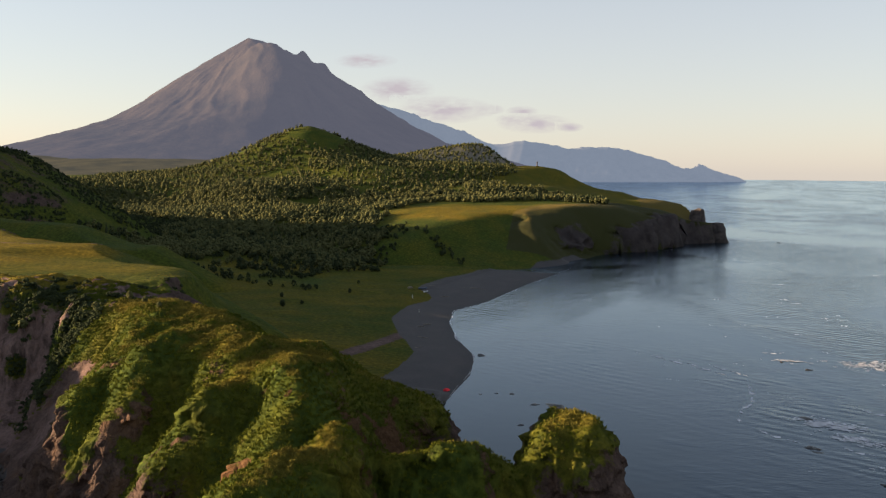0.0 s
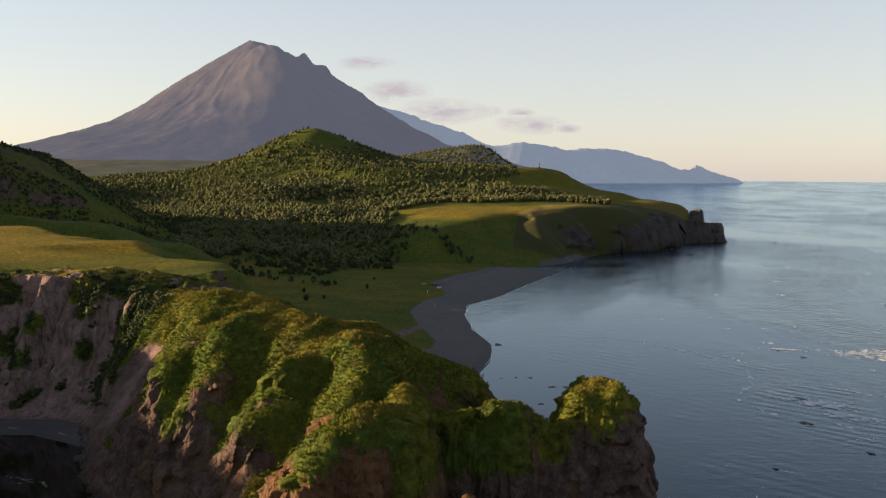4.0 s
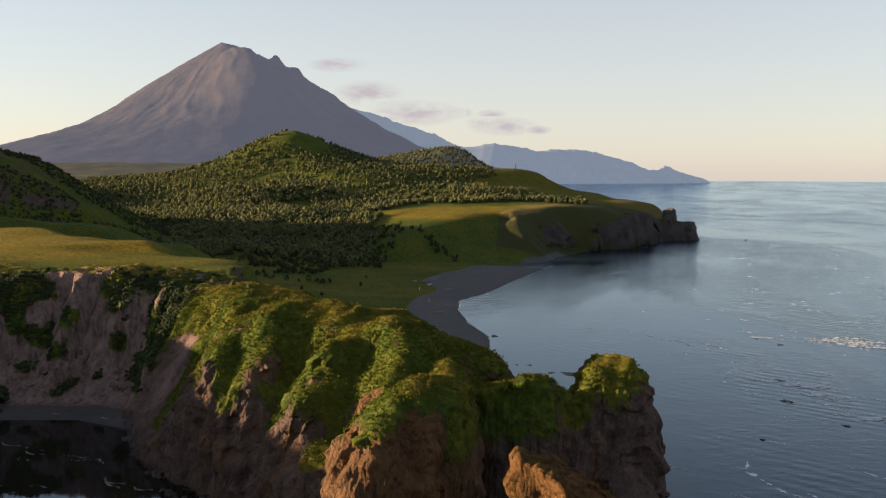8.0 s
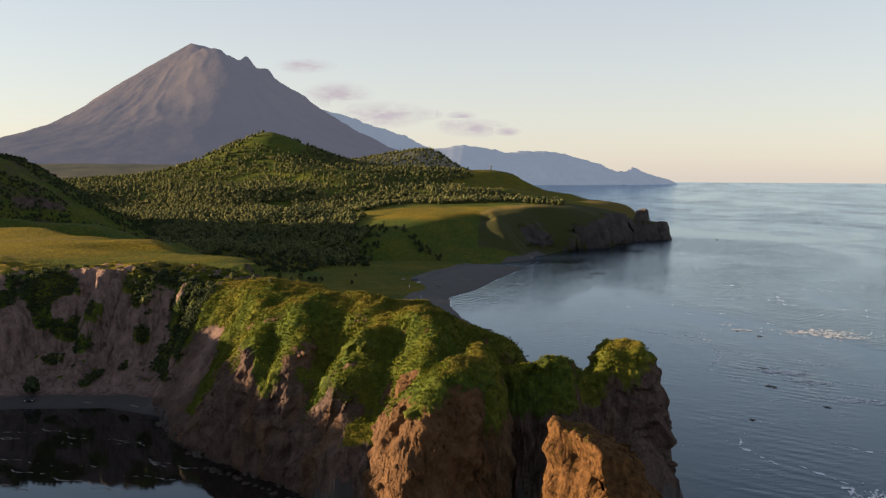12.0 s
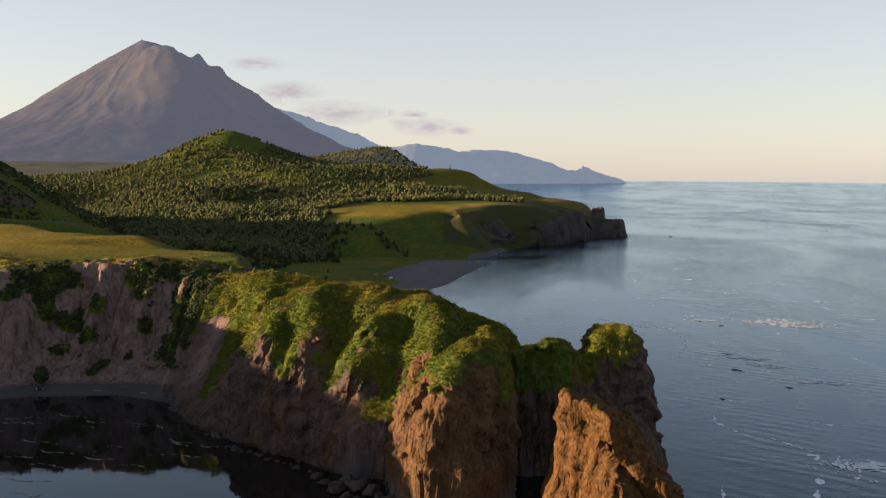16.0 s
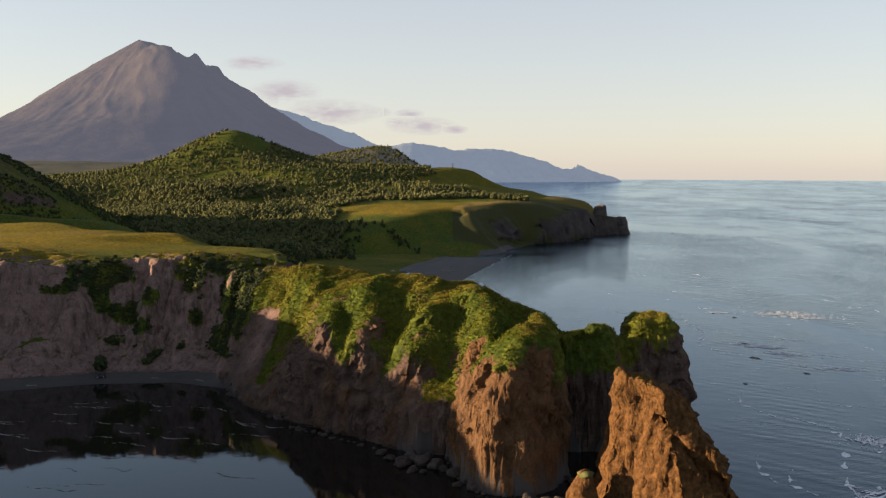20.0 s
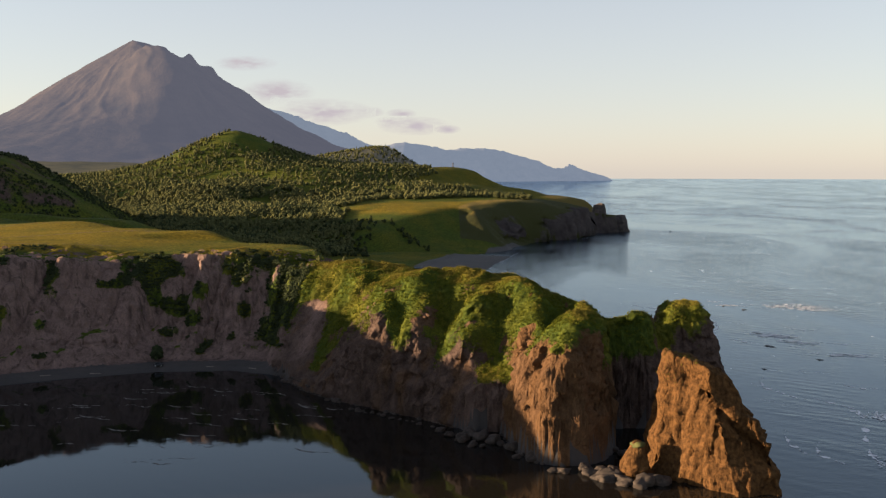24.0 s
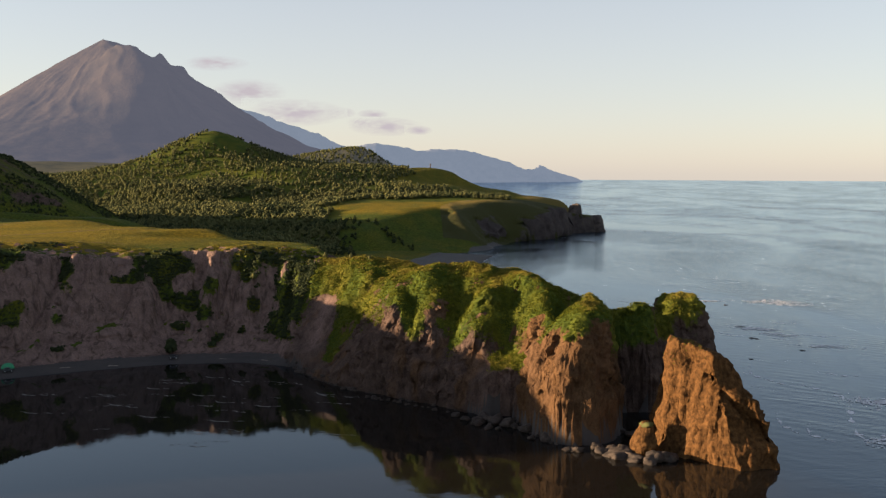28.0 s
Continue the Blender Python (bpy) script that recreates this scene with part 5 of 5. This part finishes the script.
scatter("shrub_belt", "dark grey-green willow scrub along the valley edge", "scrub", wood(1700, -230, 10, 690, 960, low, 0.6), leafy, M["leaf_dark"])
slopes = lambda x, y: (noise2(x / 45, y / 45, 313) > -0.5) & (x < -268 + 0.35 * np.abs(y - 868))
scatter("hill_scrub", "dark dwarf pine on the shaded hill", "scrub", wood(12000, -560, -235, 752, 1080, slopes, 0.42, 0.9), leafy_far, M["leaf_dark"])

# tufts and leaves on the headland
vi_all = np.flatnonzero((GREEN.ravel() > 0.42) & (GY.ravel() < 440) & (GX.ravel() > -60) & (GZ.ravel() > 4))


def tuft_variant(seed, n, h, w):
    r = np.random.RandomState(seed)
    vs = []
    for k in range(n):
        a, b = r.uniform(0, 6.28), r.uniform(0, 6.28)
        bx, by = r.normal(0, 0.3 * h, 2)
        hh = h * r.uniform(0.5, 1.15)
        wx, wy = math.cos(a) * w, math.sin(a) * w
        vs += [(bx - wx, by - wy, -0.15), (bx + wx, by + wy, -0.15), (bx + 0.45 * hh * math.cos(b), by + 0.45 * hh * math.sin(b), hh)]
    return np.array(vs), np.arange(3 * n).reshape(-1, 3)


tufts = [tuft_variant(500 + n, 8, 0.38, 0.045) for n in range(10)]
leaves = [crown_arrays(520 + n, 10, 0.6, 0.7, 0.24) for n in range(8)]
P3 = np.stack([PX.ravel(), PY.ravel(), GZ.ravel()], -1)


def plant_on(ids, size, jitter=0.35):
    p = P3[ids] + np.concatenate([R.normal(0, jitter, (len(ids), 2)), np.zeros((len(ids), 1))], 1)
    return np.concatenate([p, size * R.uniform(0.55, 1.35, (len(ids), 1)), R.uniform(0, 6.28, (len(ids), 1))], 1)


pick = R.choice(vi_all, 90000)
is_dry = DRY.ravel()[pick] + R.normal(0, 0.1, len(pick)) > 0.42
scatter("grass", "tall tufted green grass over the headland", "grass", plant_on(pick[~is_dry], 1.0), tufts, M["tuft"])
scatter("dry_grass", "sunlit golden-green grass along the headland top", "grass", plant_on(pick[is_dry], 1.0), tufts, M["tuft_dry"])
bushy = R.choice(vi_all, 7000)
sere = DRY.ravel()[bushy] + R.normal(0, 0.12, len(bushy)) > 0.42
scatter("herbs", "low leafy herbs and bushes on the headland slopes", "undergrowth", plant_on(bushy[~sere], 0.5), leaves, M["tuft"])
scatter("dry_herbs", "yellowing leafy herbs along the headland crests", "undergrowth", plant_on(bushy[sere], 0.42), leaves, M["tuft_dry"])
bay_ids = np.flatnonzero((GREEN.ravel() > 0.5) & (on_bay.ravel() > 0.5) & (GX.ravel() > -190) & (STEEP.ravel() > 0.5))
scatter("cliff_scrub", "dark shrubs clinging to the earth cliff", "scrub", plant_on(R.choice(bay_ids, 6000), 1.2, 0.5), leaves, M["leaf_dark"])
flat_ids = np.flatnonzero((GREEN.ravel() > 0.5) & (GY.ravel() > 405) & (GY.ravel() < 620) & (GX.ravel() > -230) & (GX.ravel() < 40) & (GZ.ravel() > 34))
scatter("meadow_grass", "dry golden meadow grass over the plateau", "grass", plant_on(R.choice(flat_ids, 16000), 0.55, 0.8), tufts, M["tuft_dry"])
stack_ids = np.flatnonzero((sco[:, 2] > 22) & (sco[:, 0] < 80) & (sco[:, 0] > 68))
p = sco[R.choice(stack_ids, 260)]
cap_spots = np.concatenate([p, R.uniform(0.4, 0.9, (260, 1)), R.uniform(0, 6, (260, 1))], 1)
grass_cap = scatter("grass_cap", "", "", cap_spots, tufts, M["tuft"])
for key in list(grass_cap.keys()):
    del grass_cap[key]
grass_cap.parent = stack
grass_cap["label"] = "sparse yellow-green grass"


def tree(name, label, x, y, size, seed, mat, n=46, category="tree", group=""):
    z = float(height(np.array([x]), np.array([y]))[0][0])
    root = new(name)
    root.location = (x, y, z - 0.1)
    v, f = trunk_arrays(0.55 * size, 0.05 * size, 0.02 * size, 0.04, 7)
    link("trunk", mesh_from("trunk", v, tris=f), M["bark"], root)
    v, f = crown_arrays(seed, n, 0.42 * size, 0.85 * size, 0.13 * size)
    link("crown", mesh_from("crown", v, tris=f), mat, root, smooth=False)
    return tagged(root, label, category, group)


tree("tree", "dark leafy tree at the foot of the earth cliff", -94, 379, 6.5, 601, M["leaf_dark"], 120)
tree("bush", "round sunlit orange-green bush at the cliff edge", -64, 404, 3.6, 602, M["leaf_olive"], 90, "bush")
for k, (x, y, s) in enumerate(((-57, 628, 4.2), (-50, 640, 2.6), (-38, 700, 3.0), (-66, 655, 3.0), (-34, 410, 2.6), (-40, 401, 2.8), (-90, 392, 2.8), (-82, 398, 2.4), (-22, 395, 2.2), (-14, 386, 1.9))):
    tree("bush", "dark green bush in the grass", x, y, s, 610 + k, M["leaf_dark"] if k < 4 else M["leaf_olive"], 70, "bush", "bushes in the meadow")
for k in range(60):
    x, y = R.uniform(-160, -45), R.uniform(770, 860)
    if x > -55 - 0.2 * (y - 770) and y < 790:
        continue
    tree("tree", "rounded green tree at the edge of the wood", x, y, R.uniform(4.0, 6.5), 640 + k, M["leaf_olive"] if k % 3 else M["leaf_dark"], 40, "tree", "trees at the wood edge")


# ---------- small things ----------
def box(name, size, mat, parent, at=(0, 0, 0), taper=1.0, bevel=0.05, label=""):
    bm = bmesh.new()
    bmesh.ops.create_cube(bm, size=1)
    for v in bm.verts:
        k = taper if v.co.z > 0 else 1.0
        v.co = Vector((v.co.x * size[0] * k, v.co.y * size[1] * k, v.co.z * size[2]))
    bmesh.ops.bevel(bm, geom=list(bm.edges), offset=bevel, segments=2, affect="EDGES")
    me = bpy.data.meshes.new(name)
    bm.to_mesh(me)
    bm.free()
    ob = link(name, me, mat, parent, smooth=False)
    ob.location = at
    if label:
        ob["label"] = label
    return ob


def cylinder(name, r, h, mat, parent, at, turn=(0, 0, 0), r2=None, sides=14):
    bm = bmesh.new()
    bmesh.ops.create_cone(bm, cap_ends=True, segments=sides, radius1=r, radius2=r if r2 is None else r2, depth=h)
    me = bpy.data.meshes.new(name)
    bm.to_mesh(me)
    bm.free()
    ob = link(name, me, mat, parent)
    ob.location, ob.rotation_euler = at, turn
    return ob


def land_z(x, y):
    return float(height(np.array([float(x)]), np.array([float(y)]))[0][0])


def jeep(label, x, y, turn, paint):
    root = new("off_road_car")
    root.location, root.rotation_euler = (x, y, land_z(x, y)), (0, 0, turn)
    box("body", (3.4, 1.5, 0.6), paint, root, (0, 0, 0.75))
    cab = box("cab", (2.0, 1.4, 0.65), paint, root, (-0.3, 0, 1.35), 0.86)
    box("windscreen", (0.04, 1.15, 0.42), M["dark_glass"], cab, (0.93, 0, 0.02), 1, 0.01)
    for s in (-1, 1):
        box("side_window", (1.5, 0.03, 0.36), M["dark_glass"], cab, (0, 0.67 * s, 0.03), 1, 0.01)
        box("headlight", (0.05, 0.22, 0.16), M["paint_white"], root, (1.71, 0.5 * s, 0.82), 1, 0.02)
        for e in (-1, 1):
            w = cylinder("wheel", 0.38, 0.26, M["rubber"], root, (1.1 * e, 0.7 * s, 0.38), (math.pi / 2, 0, 0))
            cylinder("rim", 0.2, 0.28, M["paint_white"], w, (0, 0, 0))
    return tagged(root, label, "car")


def tent(label, x, y, turn, mat, size, name="tent"):
    root = new(name)
    root.location, root.rotation_euler = (x, y, land_z(x, y) - 0.02), (0, 0, turn)
    u, v = np.meshgrid(np.linspace(-1, 1, 17), np.linspace(-1, 1, 17))
    z = 1.15 * np.sqrt(np.clip(1 - 0.97 * np.maximum(np.abs(u), np.abs(v)) ** 2.2, 0, 1)) * (1 + 0.04 * noise2(u * 3, v * 3, 9))
    link("canopy", mesh_from("canopy", np.stack([u * 1.2, v * 1.0, z], -1).reshape(-1, 3) * size, grid_quads(17, 17)), mat, root)
    box("entrance", (0.06, 0.7 * size, 0.75 * size), M["paint_dark"], root, (1.08 * size, 0, 0.36 * size), 0.5, 0.02)
    for sx_, sy_ in ((-1, -1), (-1, 1), (1, -1), (1, 1)):
        cylinder("peg", 0.02, 0.3, M["driftwood"], root, (1.35 * size * sx_, 1.15 * size * sy_, 0.08), (0.3 * sy_, 0, 0), None, 6)
    return tagged(root, label, "tent")


jeep("small dark off-road car parked under the cliff tree", -91.5, 372.5, 0.2, M["paint_dark"])
jeep("dark off-road car parked beside the green tent", -146.0, 348.0, 0.5, M["paint_dark"])
tent("bright green camping tent on the bay beach", -147.5, 351.5, 0.4, M["canvas_green"], 1.9)
tent("small bright red tent on the grey beach", 51.5, 470, 1.0, M["canvas_red"], 0.85)
tent("beige canvas tent at the edge of the grass", -6, 728, 0.6, M["canvas_beige"], 1.3)


def boat(label, x, y, turn, length, mat):
    root = new("boat")
    root.location, root.rotation_euler = (x, y, land_z(x, y) + 0.05), (0, 0, turn)
    u, v = np.meshgrid(np.linspace(-1, 1, 21), np.linspace(-1, 1, 13))
    wide = 0.19 * length * (1 - np.clip(u, 0, 1) ** 2.4) * (1 - 0.15 * np.clip(-u, 0, 1))
    z = 0.16 * length * (np.abs(v) ** 2.4) + 0.05 * length * np.clip(u, 0, 1) ** 2
    link("hull", mesh_from("hull", np.stack([u * length / 2, v * wide, z], -1).reshape(-1, 3), grid_quads(21, 13)), mat, root)
    for k in (-0.25, 0.12):
        box("bench", (0.25, 0.3 * length, 0.05), M["driftwood"], root, (k * length, 0, 0.11 * length), 1, 0.01)
    return tagged(root, label, "boat")


boat("pale blue open boat drawn up on the beach", 2, 727, 0.3, 5.5, M["paint_blue"])
boat("small white boat lying on the sand", 6, 716, 1.1, 4.0, M["paint_white"])
boat("dark open boat lying high on the beach", 58, 868, 0.8, 5.0, M["paint_dark"])


def log(label, x, y, turn, length, r):
    z = land_z(x, y)
    a, t = np.meshgrid(np.linspace(0, 2 * np.pi, 11), np.linspace(0, 1, 13))
    rr = r * (1 - 0.5 * t) * (1 + 0.18 * noise2(np.cos(a) * 2 + 4 * t, np.sin(a) * 2, 55)) * np.where((t == 0) | (t == 1), 0.05, 1)
    co_ = np.stack([(t - 0.5) * length, rr * np.cos(a) + 0.04 * length * np.sin(5 * t), rr * np.sin(a) + r * 0.7], -1).reshape(-1, 3)
    ob = link("driftwood_log", mesh_from("driftwood_log", co_, grid_quads(11, 13)), M["driftwood"])
    ob.location, ob.rotation_euler = (x, y, z), (0, 0, turn)
    return tagged(ob, label, "driftwood", "driftwood along the beaches")


for k, (x, y, a, l, r) in enumerate(((33, 745, 0.2, 6, 0.3), (38, 744, 0.0, 4, 0.25), (24, 604, 0.6, 5, 0.3), (22, 596, 0.2, 4, 0.25), (28, 566, -0.4, 6, 0.25), (30, 540, 1.0, 4, 0.2), (20, 700, 0.3, 5, 0.25), (6, 742, 0.1, 5, 0.2),
                                 (-112, 362, 0.2, 4, 0.2), (-128, 356, 0.5, 4, 0.2), (-72, 373, 0.0, 3, 0.15), (-55, 370, -0.4, 3.5, 0.18))):
    log("bleached driftwood log on dark sand", x, y, a, l, r)
for x, y, h in ((2, 690, 2.2), (14, 640, 1.8)):
    z = land_z(x, y)
    post = cylinder("marker_post", 0.12, h, M["paint_white"], None, (x, y, z + h / 2 - 0.1), (0.05, 0.03, 0), 0.08, 8)
    tagged(post, "slim pale wooden post on the beach", "post", "posts on the beach")
bz = land_z(43, 1504)
beacon = new("beacon")
beacon.location = (43, 1504, bz)
cylinder("post", 0.9, 6.0, M["bark"], beacon, (0, 0, 2.6), (0, 0, 0), 0.5, 8)
cylinder("cap", 1.4, 1.4, M["bark"], beacon, (0, 0, 6.0), (0, 0, 0), 0.9, 8)
box("plinth", (3.0, 3.0, 1.4), M["boulder"], beacon, (0, 0, 0.2), 0.8, 0.1)
tagged(beacon, "small dark beacon tower on the brow of the hill", "beacon")


# ---------- clouds ----------
def cloud(x, y, z, w, h, label):
    me = mesh_from("cloud", [(-w, 0, -h), (w, 0, -h), (w, 0, h), (-w, 0, h)], [(0, 1, 2, 3)])
    uv = me.uv_layers.new(name="UVMap")
    uv.data.foreach_set("uv", np.array([0, 0, 1, 0, 1, 1, 0, 1], np.float32))
    ob = link("cloud", me, M["cloud"])
    ob.location = (x, y, z)
    ob.visible_shadow = False
    return tagged(ob, label, "cloud", kind="structure")


for x, y, z, w, h in ((-541, 4720, 374, 263, 72), (-766, 4720, 471, 194, 72), (-311, 4720, 373, 78, 33), (-154, 4720, 367, 83, 28), (-209, 4720, 329, 83, 28), (-86, 4720, 307, 194, 50), (77, 4720, 291, 72, 25), (-923, 4720, 613, 166, 39)):
    cloud(x, y, z, w, h, "thin grey-mauve cloud low over the horizon")
